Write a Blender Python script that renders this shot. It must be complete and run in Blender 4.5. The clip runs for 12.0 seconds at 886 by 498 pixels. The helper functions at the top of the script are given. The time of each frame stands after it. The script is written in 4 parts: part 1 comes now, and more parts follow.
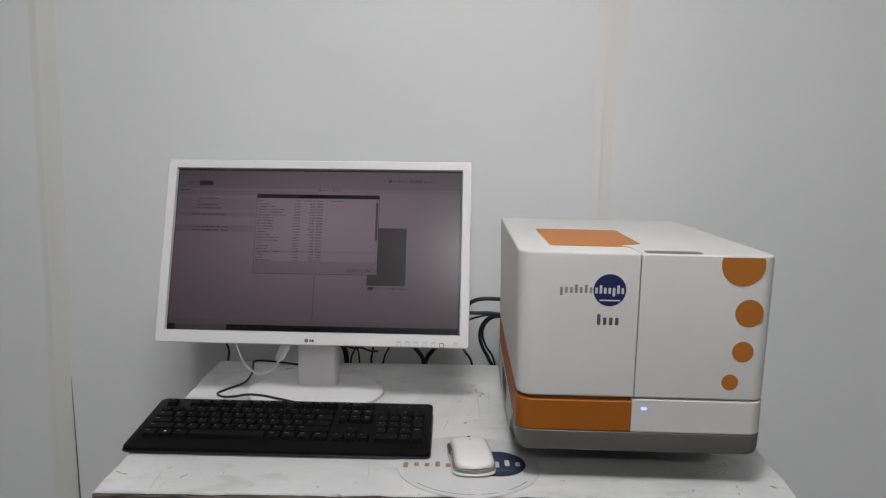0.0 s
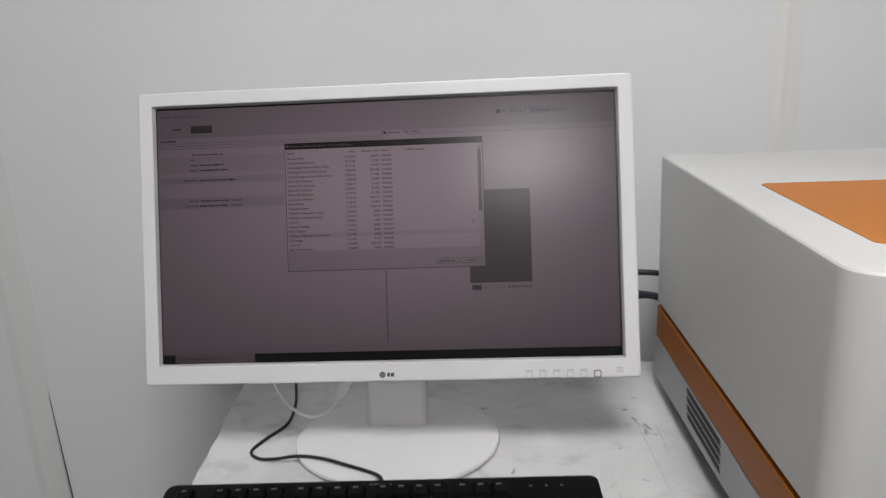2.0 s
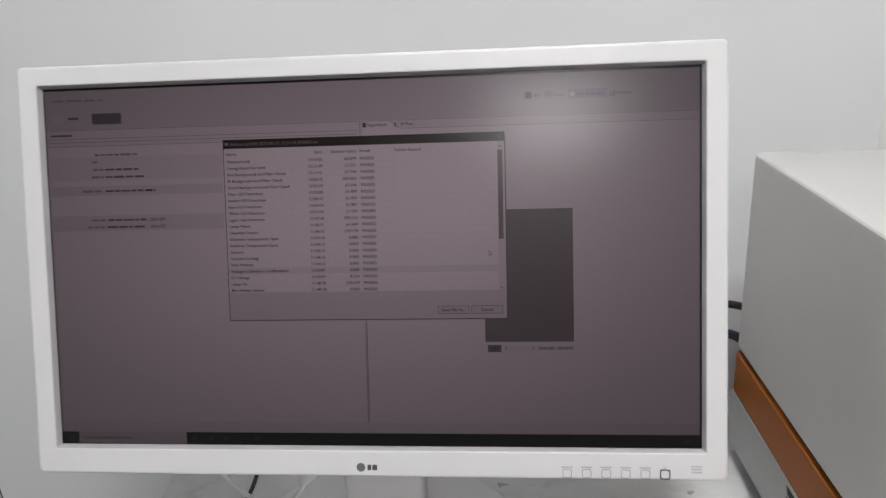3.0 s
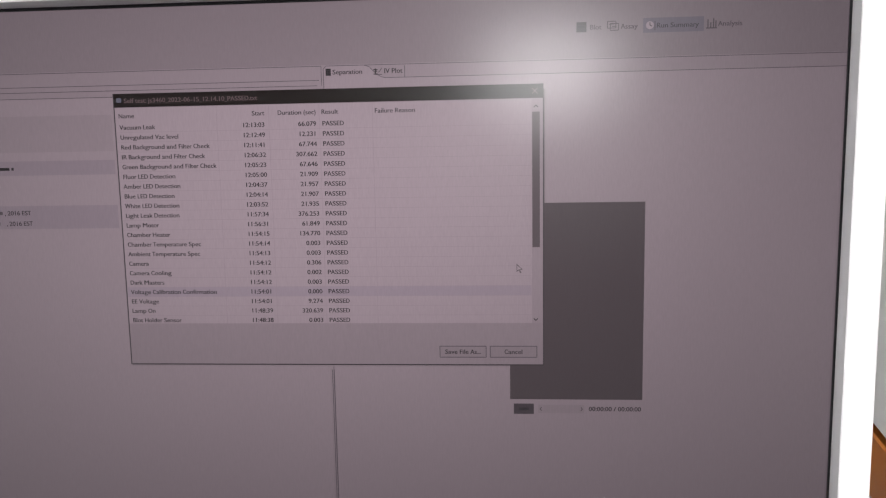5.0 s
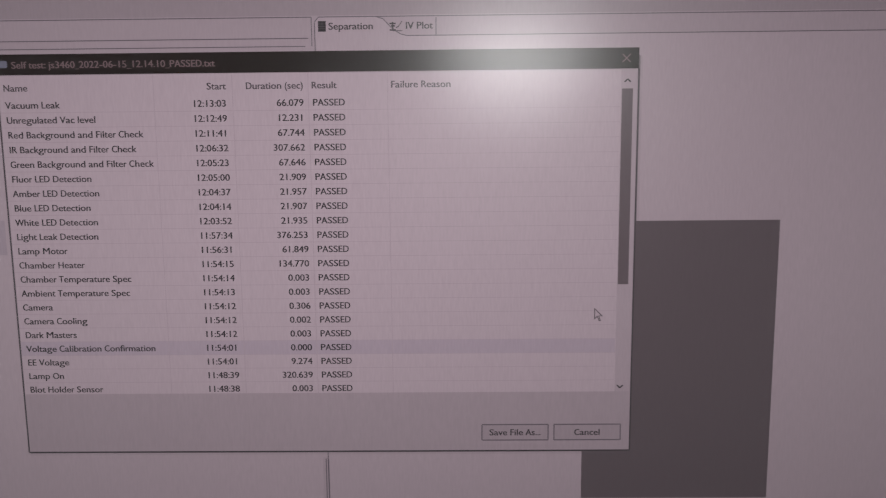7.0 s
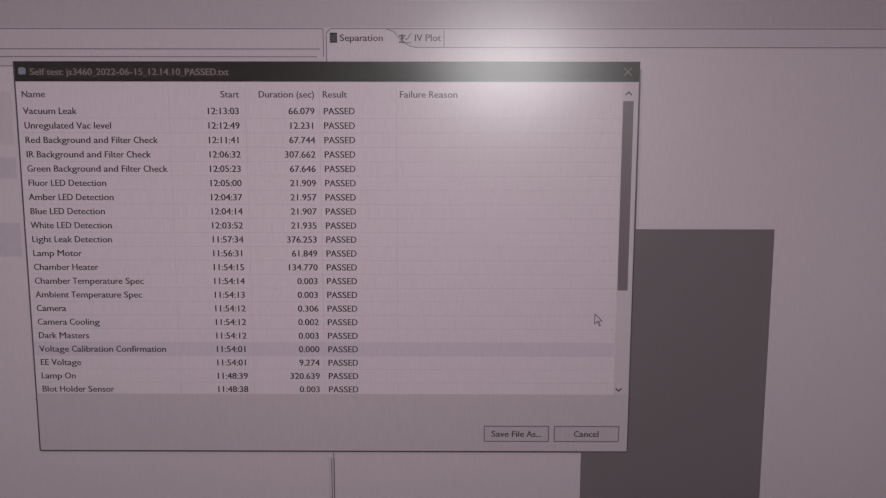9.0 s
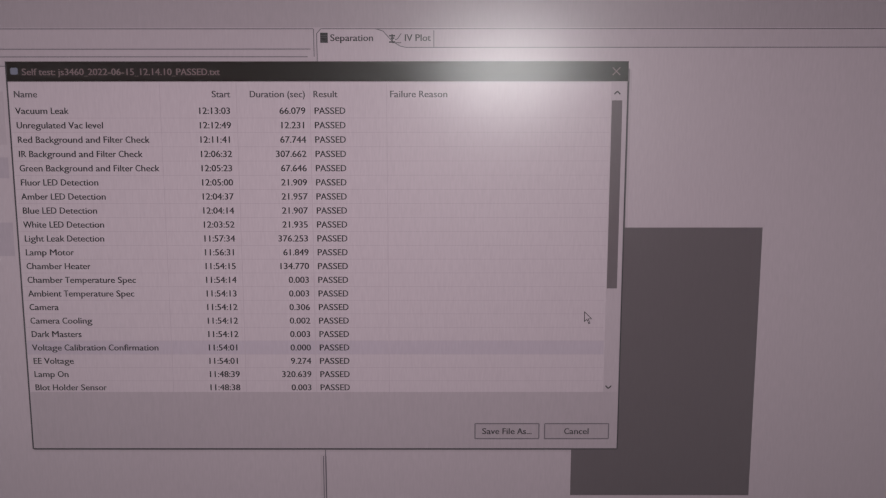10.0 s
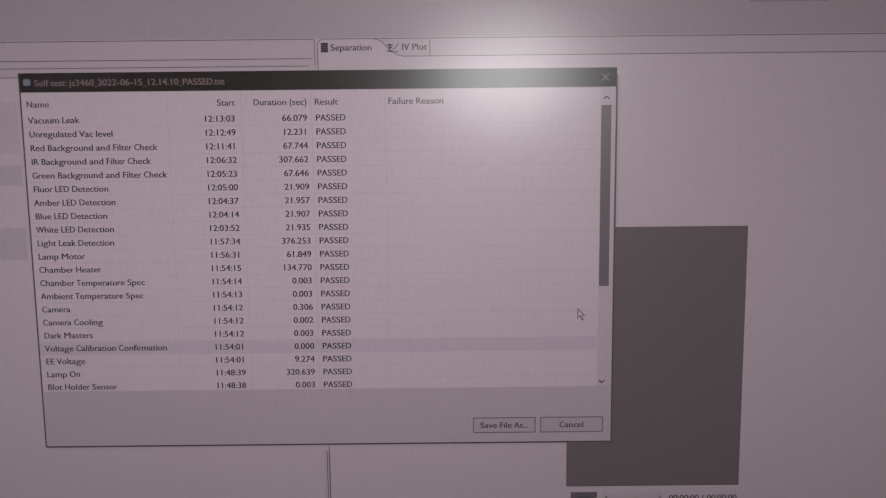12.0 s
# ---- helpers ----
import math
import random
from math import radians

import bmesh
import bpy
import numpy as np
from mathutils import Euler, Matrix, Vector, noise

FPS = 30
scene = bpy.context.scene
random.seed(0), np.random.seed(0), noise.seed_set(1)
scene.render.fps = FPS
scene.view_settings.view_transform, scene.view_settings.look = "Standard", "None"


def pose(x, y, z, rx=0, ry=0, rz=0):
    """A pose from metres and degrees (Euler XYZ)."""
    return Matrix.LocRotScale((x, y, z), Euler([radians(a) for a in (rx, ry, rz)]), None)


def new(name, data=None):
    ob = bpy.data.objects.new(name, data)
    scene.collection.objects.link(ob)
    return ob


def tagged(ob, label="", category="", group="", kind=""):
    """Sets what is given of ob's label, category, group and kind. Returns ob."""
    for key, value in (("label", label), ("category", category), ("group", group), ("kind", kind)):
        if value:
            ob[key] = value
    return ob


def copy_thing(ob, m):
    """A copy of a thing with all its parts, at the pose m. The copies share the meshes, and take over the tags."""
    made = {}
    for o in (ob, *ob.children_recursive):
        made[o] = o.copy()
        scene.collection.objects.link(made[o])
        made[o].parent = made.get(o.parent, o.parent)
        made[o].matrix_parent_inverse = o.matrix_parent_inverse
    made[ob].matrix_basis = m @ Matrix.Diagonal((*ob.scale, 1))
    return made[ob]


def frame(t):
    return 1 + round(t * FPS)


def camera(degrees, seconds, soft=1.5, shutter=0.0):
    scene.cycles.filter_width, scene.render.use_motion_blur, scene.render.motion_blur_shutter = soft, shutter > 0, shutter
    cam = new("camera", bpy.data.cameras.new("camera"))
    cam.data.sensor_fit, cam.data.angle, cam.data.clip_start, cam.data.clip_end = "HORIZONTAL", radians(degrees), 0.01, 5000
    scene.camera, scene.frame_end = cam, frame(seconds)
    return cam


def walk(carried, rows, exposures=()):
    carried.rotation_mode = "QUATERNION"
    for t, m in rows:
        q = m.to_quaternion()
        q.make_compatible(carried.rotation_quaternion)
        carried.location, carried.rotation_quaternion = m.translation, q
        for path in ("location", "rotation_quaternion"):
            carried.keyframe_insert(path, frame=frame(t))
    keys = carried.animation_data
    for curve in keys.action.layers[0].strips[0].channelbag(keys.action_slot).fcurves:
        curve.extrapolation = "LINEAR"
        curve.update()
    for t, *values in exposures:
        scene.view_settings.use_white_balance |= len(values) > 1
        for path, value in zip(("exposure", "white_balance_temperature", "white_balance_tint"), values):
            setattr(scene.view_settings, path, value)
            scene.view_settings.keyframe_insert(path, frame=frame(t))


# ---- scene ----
cam = camera(62.58, 12.0, soft=1.2, shutter=0.35)


def turn(yaw, tilt, roll):
    """Yaw about z, then tilt about x, then roll about y, in degrees."""
    return (Matrix.Rotation(radians(yaw), 4, "Z") @ Matrix.Rotation(radians(tilt), 4, "X")
            @ Matrix.Rotation(radians(roll), 4, "Y"))


def view(x, y, z, yaw, pitch, roll):
    """A camera pose that looks along +y before it is turned."""
    return Matrix.Translation((x, y, z)) @ turn(yaw, pitch, roll) @ Matrix.Rotation(radians(90), 4, "X")


WALK = [
    (0.0, 0.2496, -1.2944, 1.2034, 1.538, -7.648, -1.088),
    (0.5, 0.2179, -1.1905, 1.2041, 1.201, -8.668, -0.645),
    (1.0, 0.1347, -1.0731, 1.2007, 0.317, -9.394, 0.541),
    (1.5, 0.0883, -0.9628, 1.2078, -0.626, -12.976, 1.042),
    (2.0, 0.0801, -0.7852, 1.2308, 2.380, -16.297, 2.232),
    (2.5, 0.0821, -0.6358, 1.2372, 3.242, -18.708, 2.485),
    (3.0, 0.0836, -0.5227, 1.2314, 4.094, -20.077, 2.302),
    (3.2, 0.0804, -0.4746, 1.2249, 4.134, -21.064, 1.872),
    (4.8, 0.0664, -0.3294, 1.1915, 3.637, -23.429, 1.684),
    (5.0, 0.0606, -0.3296, 1.1912, 3.004, -23.341, 1.697),
    (5.1, 0.0605, -0.3261, 1.1907, 2.863, -23.244, 1.695),
    (5.2, 0.0600, -0.3207, 1.1899, 2.423, -23.094, 1.689),
    (5.3, 0.0594, -0.3140, 1.1890, 1.860, -22.911, 1.682),
    (5.4, 0.0589, -0.3031, 1.1874, 1.391, -22.609, 1.675),
    (5.5, 0.0586, -0.2907, 1.1856, 1.129, -22.265, 1.672),
    (6.0, 0.0366, -0.2424, 1.1753, -0.435, -23.454, 1.574),
    (6.5, 0.0281, -0.2193, 1.1665, -1.477, -23.992, 0.793),
    (7.0, 0.0226, -0.2133, 1.1597, -0.644, -24.066, 0.214),
    (7.2, 0.0196, -0.2126, 1.1615, -0.525, -23.949, 0.143),
    (8.8, 0.0180, -0.2180, 1.1647, -1.097, -24.124, -0.473),
    (9.0, 0.0178, -0.2205, 1.1624, -1.263, -23.517, -0.585),
    (9.5, 0.0211, -0.2217, 1.1621, -1.316, -23.629, -0.587),
    (10.0, 0.0207, -0.2224, 1.1626, -1.413, -23.510, -0.533),
    (10.5, 0.0195, -0.2210, 1.1624, -1.621, -23.382, -0.434),
    (11.0, 0.0188, -0.2205, 1.1622, -1.641, -23.364, -0.375),
    (11.5, 0.0201, -0.2236, 1.1625, -1.602, -23.270, -0.259),
    (12.0, 0.0210, -0.2330, 1.1645, -1.485, -22.977, 0.011),
]
walk(cam, [(r[0], view(*r[1:])) for r in WALK],
     exposures=[(0.0, 0.0), (1.0, 0.05), (2.0, 0.18), (2.5, 0.31), (3.0, 0.38), (4.8, 1.15), (5.5, 1.25), (6.5, 1.25), (12.0, 1.25)])

# ---- world and light ----
world = bpy.data.worlds.new("world")
scene.world = world
world.use_nodes = True
world.node_tree.nodes["Background"].inputs["Color"].default_value = (0.8, 0.85, 0.9, 1)
world.node_tree.nodes["Background"].inputs["Strength"].default_value = 0.05
LAMP = 31.0

# ---- materials ----
def nodes_of(name):
    m = bpy.data.materials.new(name)
    m.use_nodes = True
    t = m.node_tree
    return m, t, t.nodes["Principled BSDF"]


def rgba(c):
    return (c[0], c[1], c[2], 1)


def surface(name, a, b, rough=0.5, scale=8.0, fine=120.0, bump=0.05, metal=0.0, spec=0.5, rough_var=0.08, stretch=(1, 1, 1)):
    """Two-scale painted or moulded surface: colour drifts from a to b, fine grain in the relief."""
    m, t, p = nodes_of(name)
    L = t.links.new
    tc = t.nodes.new("ShaderNodeTexCoord")
    mp = t.nodes.new("ShaderNodeMapping")
    mp.inputs["Scale"].default_value = stretch
    L(tc.outputs["Object"], mp.inputs["Vector"])
    n1 = t.nodes.new("ShaderNodeTexNoise")
    n1.inputs["Scale"].default_value, n1.inputs["Detail"].default_value = scale, 4
    n2 = t.nodes.new("ShaderNodeTexNoise")
    n2.inputs["Scale"].default_value, n2.inputs["Detail"].default_value = fine, 3
    L(mp.outputs[0], n1.inputs["Vector"])
    L(mp.outputs[0], n2.inputs["Vector"])
    r = t.nodes.new("ShaderNodeValToRGB")
    r.color_ramp.elements[0].position, r.color_ramp.elements[1].position = 0.3, 0.7
    r.color_ramp.elements[0].color, r.color_ramp.elements[1].color = rgba(a), rgba(b)
    L(n1.outputs["Fac"], r.inputs["Fac"])
    L(r.outputs["Color"], p.inputs["Base Color"])
    mr = t.nodes.new("ShaderNodeMapRange")
    mr.inputs["To Min"].default_value, mr.inputs["To Max"].default_value = rough - rough_var, rough + rough_var
    L(n2.outputs["Fac"], mr.inputs["Value"])
    L(mr.outputs[0], p.inputs["Roughness"])
    bp = t.nodes.new("ShaderNodeBump")
    bp.inputs["Strength"].default_value, bp.inputs["Distance"].default_value = bump, 0.001
    L(n2.outputs["Fac"], bp.inputs["Height"])
    L(bp.outputs[0], p.inputs["Normal"])
    p.inputs["Metallic"].default_value = metal
    p.inputs["Specular IOR Level"].default_value = spec
    return m


def lcd(name, c, strength=1.0):
    """A spot of the lit display behind its matt front film; viewing-angle dimming and lens falloff are painted in as
    weaker glow outwards.
    """
    m = bpy.data.materials.new(name)
    m.use_nodes = True
    t = m.node_tree
    L = t.links.new
    t.nodes.remove(t.nodes["Principled BSDF"])
    film = t.nodes.new("ShaderNodeBsdfAnisotropic")
    film.distribution = "BECKMANN"
    film.inputs["Color"].default_value = (1, 1, 1, 1)
    film.inputs["Roughness"].default_value = 0.31
    core = t.nodes.new("ShaderNodeBsdfAnisotropic")
    core.distribution = "BECKMANN"
    core.inputs["Color"].default_value = (1, 1, 1, 1)
    core.inputs["Roughness"].default_value = 0.19
    gloss = t.nodes.new("ShaderNodeMixShader")
    gloss.inputs["Fac"].default_value = 0.42
    L(film.outputs[0], gloss.inputs[1])
    L(core.outputs[0], gloss.inputs[2])
    dark = t.nodes.new("ShaderNodeBsdfDiffuse")
    dark.inputs["Color"].default_value = (0.006, 0.006, 0.0065, 1)
    mix = t.nodes.new("ShaderNodeMixShader")
    mix.inputs["Fac"].default_value = 0.026
    L(dark.outputs[0], mix.inputs[1])
    L(gloss.outputs[0], mix.inputs[2])
    lit = t.nodes.new("ShaderNodeEmission")
    lit.inputs["Color"].default_value = rgba((1.0 * c[0], 0.765 * c[1], 0.88 * c[2]))
    add = t.nodes.new("ShaderNodeAddShader")
    L(mix.outputs[0], add.inputs[0])
    L(lit.outputs[0], add.inputs[1])
    L(add.outputs[0], t.nodes["Material Output"].inputs["Surface"])
    tc = t.nodes.new("ShaderNodeTexCoord")
    mp = t.nodes.new("ShaderNodeMapping")
    mp.vector_type = "TEXTURE"
    mp.inputs["Location"].default_value = (0.01, 0.0, 0.06)
    mp.inputs["Scale"].default_value = (0.36, 1.0, 0.225)
    L(tc.outputs["Object"], mp.inputs["Vector"])
    d = t.nodes.new("ShaderNodeVectorMath")
    d.operation = "DOT_PRODUCT"
    L(mp.outputs[0], d.inputs[0])
    L(mp.outputs[0], d.inputs[1])
    far = t.nodes.new("ShaderNodeMath")
    far.operation = "MULTIPLY_ADD"
    far.inputs[1].default_value, far.inputs[2].default_value = 1.62, 1.0
    L(d.outputs["Value"], far.inputs[0])
    r = t.nodes.new("ShaderNodeMath")
    r.operation = "DIVIDE"
    r.inputs[0].default_value = strength * SCREEN
    L(far.outputs[0], r.inputs[1])
    n = t.nodes.new("ShaderNodeTexNoise")
    n.inputs["Scale"].default_value, n.inputs["Detail"].default_value = 1500.0, 2.0
    st = t.nodes.new("ShaderNodeMapping")
    st.inputs["Scale"].default_value = (1.0, 1.0, 0.16)
    L(tc.outputs["Object"], st.inputs["Vector"])
    L(st.outputs[0], n.inputs["Vector"])
    g = t.nodes.new("ShaderNodeMapRange")
    g.inputs["To Min"].default_value, g.inputs["To Max"].default_value = 0.91, 1.09
    L(n.outputs["Fac"], g.inputs["Value"])
    x = t.nodes.new("ShaderNodeMath")
    x.operation = "MULTIPLY"
    L(r.outputs[0], x.inputs[0])
    L(g.outputs[0], x.inputs[1])
    L(x.outputs[0], lit.inputs["Strength"])
    return m


def glow(name, c, strength):
    m, t, p = nodes_of(name)
    p.inputs["Base Color"].default_value = rgba(c)
    p.inputs["Emission Color"].default_value = rgba(c)
    p.inputs["Emission Strength"].default_value = strength
    return m


SCREEN = 0.151

def painted_board():
    """White paint on rough board, with scuffs, grey smears and chips."""
    m, t, p = nodes_of("white_scuffed_paint")
    L = t.links.new
    tc = t.nodes.new("ShaderNodeTexCoord")
    def noise_at(scale, detail, stretch=(1, 1, 1), dist=0.0):
        mp = t.nodes.new("ShaderNodeMapping")
        mp.inputs["Scale"].default_value = stretch
        n = t.nodes.new("ShaderNodeTexNoise")
        n.inputs["Scale"].default_value, n.inputs["Detail"].default_value, n.inputs["Distortion"].default_value = scale, detail, dist
        L(tc.outputs["Object"], mp.inputs["Vector"])
        L(mp.outputs[0], n.inputs["Vector"])
        return n
    def ramp(src, lo, hi, a, b):
        r = t.nodes.new("ShaderNodeValToRGB")
        r.color_ramp.elements[0].position, r.color_ramp.elements[1].position = lo, hi
        r.color_ramp.elements[0].color, r.color_ramp.elements[1].color = rgba(a), rgba(b)
        L(src, r.inputs["Fac"])
        return r
    base = ramp(noise_at(6, 6, (1, 1.2, 1), 0.5).outputs["Fac"], 0.3, 0.7, (0.50, 0.50, 0.50), (0.65, 0.647, 0.645))
    smear = ramp(noise_at(22, 7, (1, 1.5, 1), 0.6).outputs["Fac"], 0.56, 0.72, (0, 0, 0), (0.36, 0.36, 0.36))
    chip = ramp(noise_at(34, 3, (1, 0.6, 1), 0.8).outputs["Fac"], 0.715, 0.74, (0, 0, 0), (0.9, 0.9, 0.9))
    m1 = t.nodes.new("ShaderNodeMixRGB")
    m1.inputs["Color2"].default_value = (0.28, 0.28, 0.28, 1)
    L(smear.outputs["Color"], m1.inputs["Fac"])
    L(base.outputs["Color"], m1.inputs["Color1"])
    scratch = ramp(noise_at(9, 4, (1, 14, 1), 0.4).outputs["Fac"], 0.66, 0.74, (0, 0, 0), (0.22, 0.22, 0.22))
    speck = ramp(noise_at(95, 2, (1, 0.8, 1)).outputs["Fac"], 0.74, 0.78, (0, 0, 0), (0.8, 0.8, 0.8))
    mx = t.nodes.new("ShaderNodeMixRGB")
    mx.blend_type = "LIGHTEN"
    mx.inputs["Fac"].default_value = 1.0
    L(scratch.outputs["Color"], mx.inputs["Color1"])
    L(speck.outputs["Color"], mx.inputs["Color2"])
    my = t.nodes.new("ShaderNodeMixRGB")
    my.blend_type = "LIGHTEN"
    my.inputs["Fac"].default_value = 1.0
    L(mx.outputs["Color"], my.inputs["Color1"])
    L(chip.outputs["Color"], my.inputs["Color2"])
    m2 = t.nodes.new("ShaderNodeMixRGB")
    m2.inputs["Color2"].default_value = (0.26, 0.25, 0.24, 1)
    L(my.outputs["Color"], m2.inputs["Fac"])
    L(m1.outputs["Color"], m2.inputs["Color1"])
    L(m2.outputs["Color"], p.inputs["Base Color"])
    p.inputs["Roughness"].default_value = 0.42
    wr = noise_at(30, 6, (1, 1.1, 1), 0.9)
    cell = t.nodes.new("ShaderNodeTexVoronoi")
    cell.feature = "DISTANCE_TO_EDGE"
    cell.inputs["Scale"].default_value = 7.0
    warp = noise_at(7, 4)
    wmix = t.nodes.new("ShaderNodeMixRGB")
    wmix.inputs["Fac"].default_value = 0.22
    L(tc.outputs["Object"], wmix.inputs["Color1"])
    L(warp.outputs["Color"], wmix.inputs["Color2"])
    L(wmix.outputs["Color"], cell.inputs["Vector"])
    crease = t.nodes.new("ShaderNodeMapRange")
    crease.inputs["From Max"].default_value = 0.07
    crease.inputs["To Min"].default_value, crease.inputs["To Max"].default_value = 0.22, 0.0
    L(cell.outputs["Distance"], crease.inputs["Value"])
    both = t.nodes.new("ShaderNodeMath")
    both.operation = "ADD"
    L(wr.outputs["Fac"], both.inputs[0])
    L(crease.outputs[0], both.inputs[1])
    bp = t.nodes.new("ShaderNodeBump")
    bp.inputs["Strength"].default_value, bp.inputs["Distance"].default_value = 0.4, 0.003
    L(both.outputs[0], bp.inputs["Height"])
    L(bp.outputs[0], p.inputs["Normal"])
    return m


WALL = surface("pale_grey_wall_paint", (0.73, 0.735, 0.745), (0.78, 0.785, 0.795), 0.55, 1.6, 60, 0.06)
TAPE = surface("cream_joint_tape", (0.722, 0.720, 0.705), (0.768, 0.766, 0.752), 0.5, 7, 70, 0.15, stretch=(1, 1, 0.15))
PINK_TAPE = surface("beige_joint_tape", (0.73, 0.714, 0.695), (0.775, 0.760, 0.742), 0.5, 7, 70, 0.15, stretch=(1, 1, 0.15))
PLASTER = surface("plain_room_wall", (0.66, 0.66, 0.66), (0.72, 0.72, 0.72), 0.7, 2, 60, 0.05)
FLOOR = surface("grey_floor_sheet", (0.075, 0.075, 0.075), (0.105, 0.105, 0.102), 0.4, 3, 80, 0.05)
PAINT = painted_board()
PLY_DARK = surface("dark_board_layer", (0.03, 0.024, 0.019), (0.14, 0.112, 0.09), 0.85, 90, 260, 0.5, stretch=(0.4, 0.4, 2.4))
PLY = surface("raw_board_edge", (0.05, 0.040, 0.031), (0.33, 0.285, 0.235), 0.8, 70, 200, 0.6, stretch=(0.3, 0.3, 2.4))
PAINT_CHIP = surface("bare_chipped_board", (0.22, 0.215, 0.21), (0.38, 0.375, 0.37), 0.8, 150, 400, 0.3)
PAINT_SCRATCH = surface("grey_paint_scratch", (0.40, 0.40, 0.40), (0.50, 0.50, 0.495), 0.6, 200, 500, 0.3)
WHITE = surface("white_monitor_plastic", (0.65, 0.64, 0.645), (0.685, 0.675, 0.68), 0.40, 5, 500, 0.03)
REVEAL = surface("grey_inner_bezel", (0.42, 0.41, 0.42), (0.48, 0.47, 0.48), 0.5, 20, 400, 0.02)
DARK_GAP = surface("black_gap", (0.012, 0.012, 0.012), (0.02, 0.02, 0.02), 0.7, 20, 200, 0.0)
INK = surface("grey_print", (0.06, 0.06, 0.07), (0.09, 0.09, 0.10), 0.5, 60, 300, 0.0)
PALE_INK = surface("pale_grey_print", (0.17, 0.17, 0.18), (0.24, 0.24, 0.25), 0.5, 60, 300, 0.0)
FAINT_INK = surface("faint_grey_print", (0.40, 0.395, 0.40), (0.47, 0.465, 0.47), 0.5, 60, 300, 0.0)
LOGO_GREY = surface("dark_grey_badge", (0.10, 0.10, 0.11), (0.15, 0.15, 0.16), 0.4, 60, 300, 0.0)
KEY_BLACK = surface("black_key_plastic", (0.0035, 0.0035, 0.0037), (0.006, 0.006, 0.0063), 0.5, 30, 900, 0.08, spec=0.07)
BODY_BLACK = surface("black_keyboard_plastic", (0.003, 0.003, 0.0032), (0.005, 0.005, 0.0052), 0.42, 18, 900, 0.08, spec=0.07)
LEGEND = surface("worn_key_print", (0.055, 0.055, 0.055), (0.14, 0.14, 0.14), 0.6, 300, 900, 0.0)
LEGEND_WHITE = surface("white_key_print", (0.65, 0.65, 0.65), (0.75, 0.75, 0.75), 0.6, 300, 900, 0.0)
SHELL = surface("warm_white_instrument_shell", (0.585, 0.575, 0.56), (0.625, 0.615, 0.60), 0.48, 4, 700, 0.05)
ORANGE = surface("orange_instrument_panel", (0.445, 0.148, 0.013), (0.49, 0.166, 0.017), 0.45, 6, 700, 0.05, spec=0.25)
# The lid's orange again, darkened in the colour for the less lit front.
ORANGE_SHADED = surface("shaded_orange_lower_panel", (0.300, 0.091, 0.0105), (0.335, 0.103, 0.0135), 0.45, 6, 700, 0.05, spec=0.25)
ORANGE_PRINT = surface("orange_print", (0.39, 0.132, 0.015), (0.43, 0.146, 0.018), 0.5, 30, 500, 0.0)
# Tray and skirt share one grey; the tray's has the front's shade mixed in.
TRAY = surface("shaded_grey_instrument_base", (0.110, 0.108, 0.103), (0.130, 0.128, 0.122), 0.45, 8, 700, 0.05)
SKIRT = surface("pale_grey_side_skirt", (0.38, 0.384, 0.384), (0.42, 0.424, 0.424), 0.45, 8, 700, 0.05)
NAVY = surface("navy_print", (0.012, 0.016, 0.09), (0.016, 0.021, 0.105), 0.45, 30, 500, 0.0)
BROWN_GREY = surface("warm_grey_print", (0.24, 0.20, 0.18), (0.30, 0.25, 0.22), 0.5, 60, 500, 0.0)
CHARCOAL = surface("charcoal_print", (0.055, 0.055, 0.06), (0.08, 0.08, 0.085), 0.5, 60, 500, 0.0)
PAD_WHITE = surface("white_mouse_pad_face", (0.50, 0.497, 0.50), (0.55, 0.547, 0.55), 0.6, 12, 900, 0.1)
PAD_NAVY = surface("faded_navy_pad_print", (0.011, 0.016, 0.042), (0.014, 0.020, 0.050), 0.6, 30, 500, 0.0)
PAD_FAINT = surface("faint_blue_pad_print", (0.10, 0.11, 0.17), (0.13, 0.14, 0.20), 0.6, 60, 500, 0.0)
PAD_ORANGE = surface("brown_orange_pad_print", (0.27, 0.145, 0.085), (0.32, 0.175, 0.105), 0.6, 60, 500, 0.0)
MOUSE_WHITE = surface("satin_white_mouse_shell", (0.60, 0.595, 0.59), (0.64, 0.635, 0.63), 0.34, 20, 600, 0.02)
MOUSE_GREY = surface("silver_grey_mouse_band", (0.17, 0.165, 0.16), (0.22, 0.215, 0.21), 0.35, 20, 600, 0.02)
CABLE_BLACK = surface("black_cable_rubber", (0.010, 0.010, 0.011), (0.018, 0.018, 0.019), 0.45, 60, 400, 0.1)
CABLE_WHITE = surface("white_cable_sheath", (0.66, 0.66, 0.665), (0.72, 0.72, 0.725), 0.4, 60, 400, 0.05)
CABLE_BLUE = surface("dark_blue_plug", (0.009, 0.012, 0.030), (0.014, 0.019, 0.042), 0.45, 60, 400, 0.05)
LAMP_RIM = surface("white_lamp_rim", (0.75, 0.75, 0.75), (0.8, 0.8, 0.8), 0.4, 20, 300, 0.0)
LAMP_GLOW = glow("lit_lamp_diffuser", (0.993, 0.985, 0.982), LAMP)
LED_BLUE = glow("blue_status_light", (0.32, 0.36, 1.0), 1.6)

# ---- mesh helpers ----
def part(name, bm, material, parent=None, label="", m=None, mats=()):
    me = bpy.data.meshes.new(name)
    bmesh.ops.recalc_face_normals(bm, faces=bm.faces[:])
    bm.to_mesh(me)
    bm.free()
    me.materials.append(material)
    for x in mats:
        me.materials.append(x)
    ob = new(name, me)
    if parent:
        ob.parent = parent
    if m is not None:
        ob.matrix_basis = m
    return tagged(ob, label)


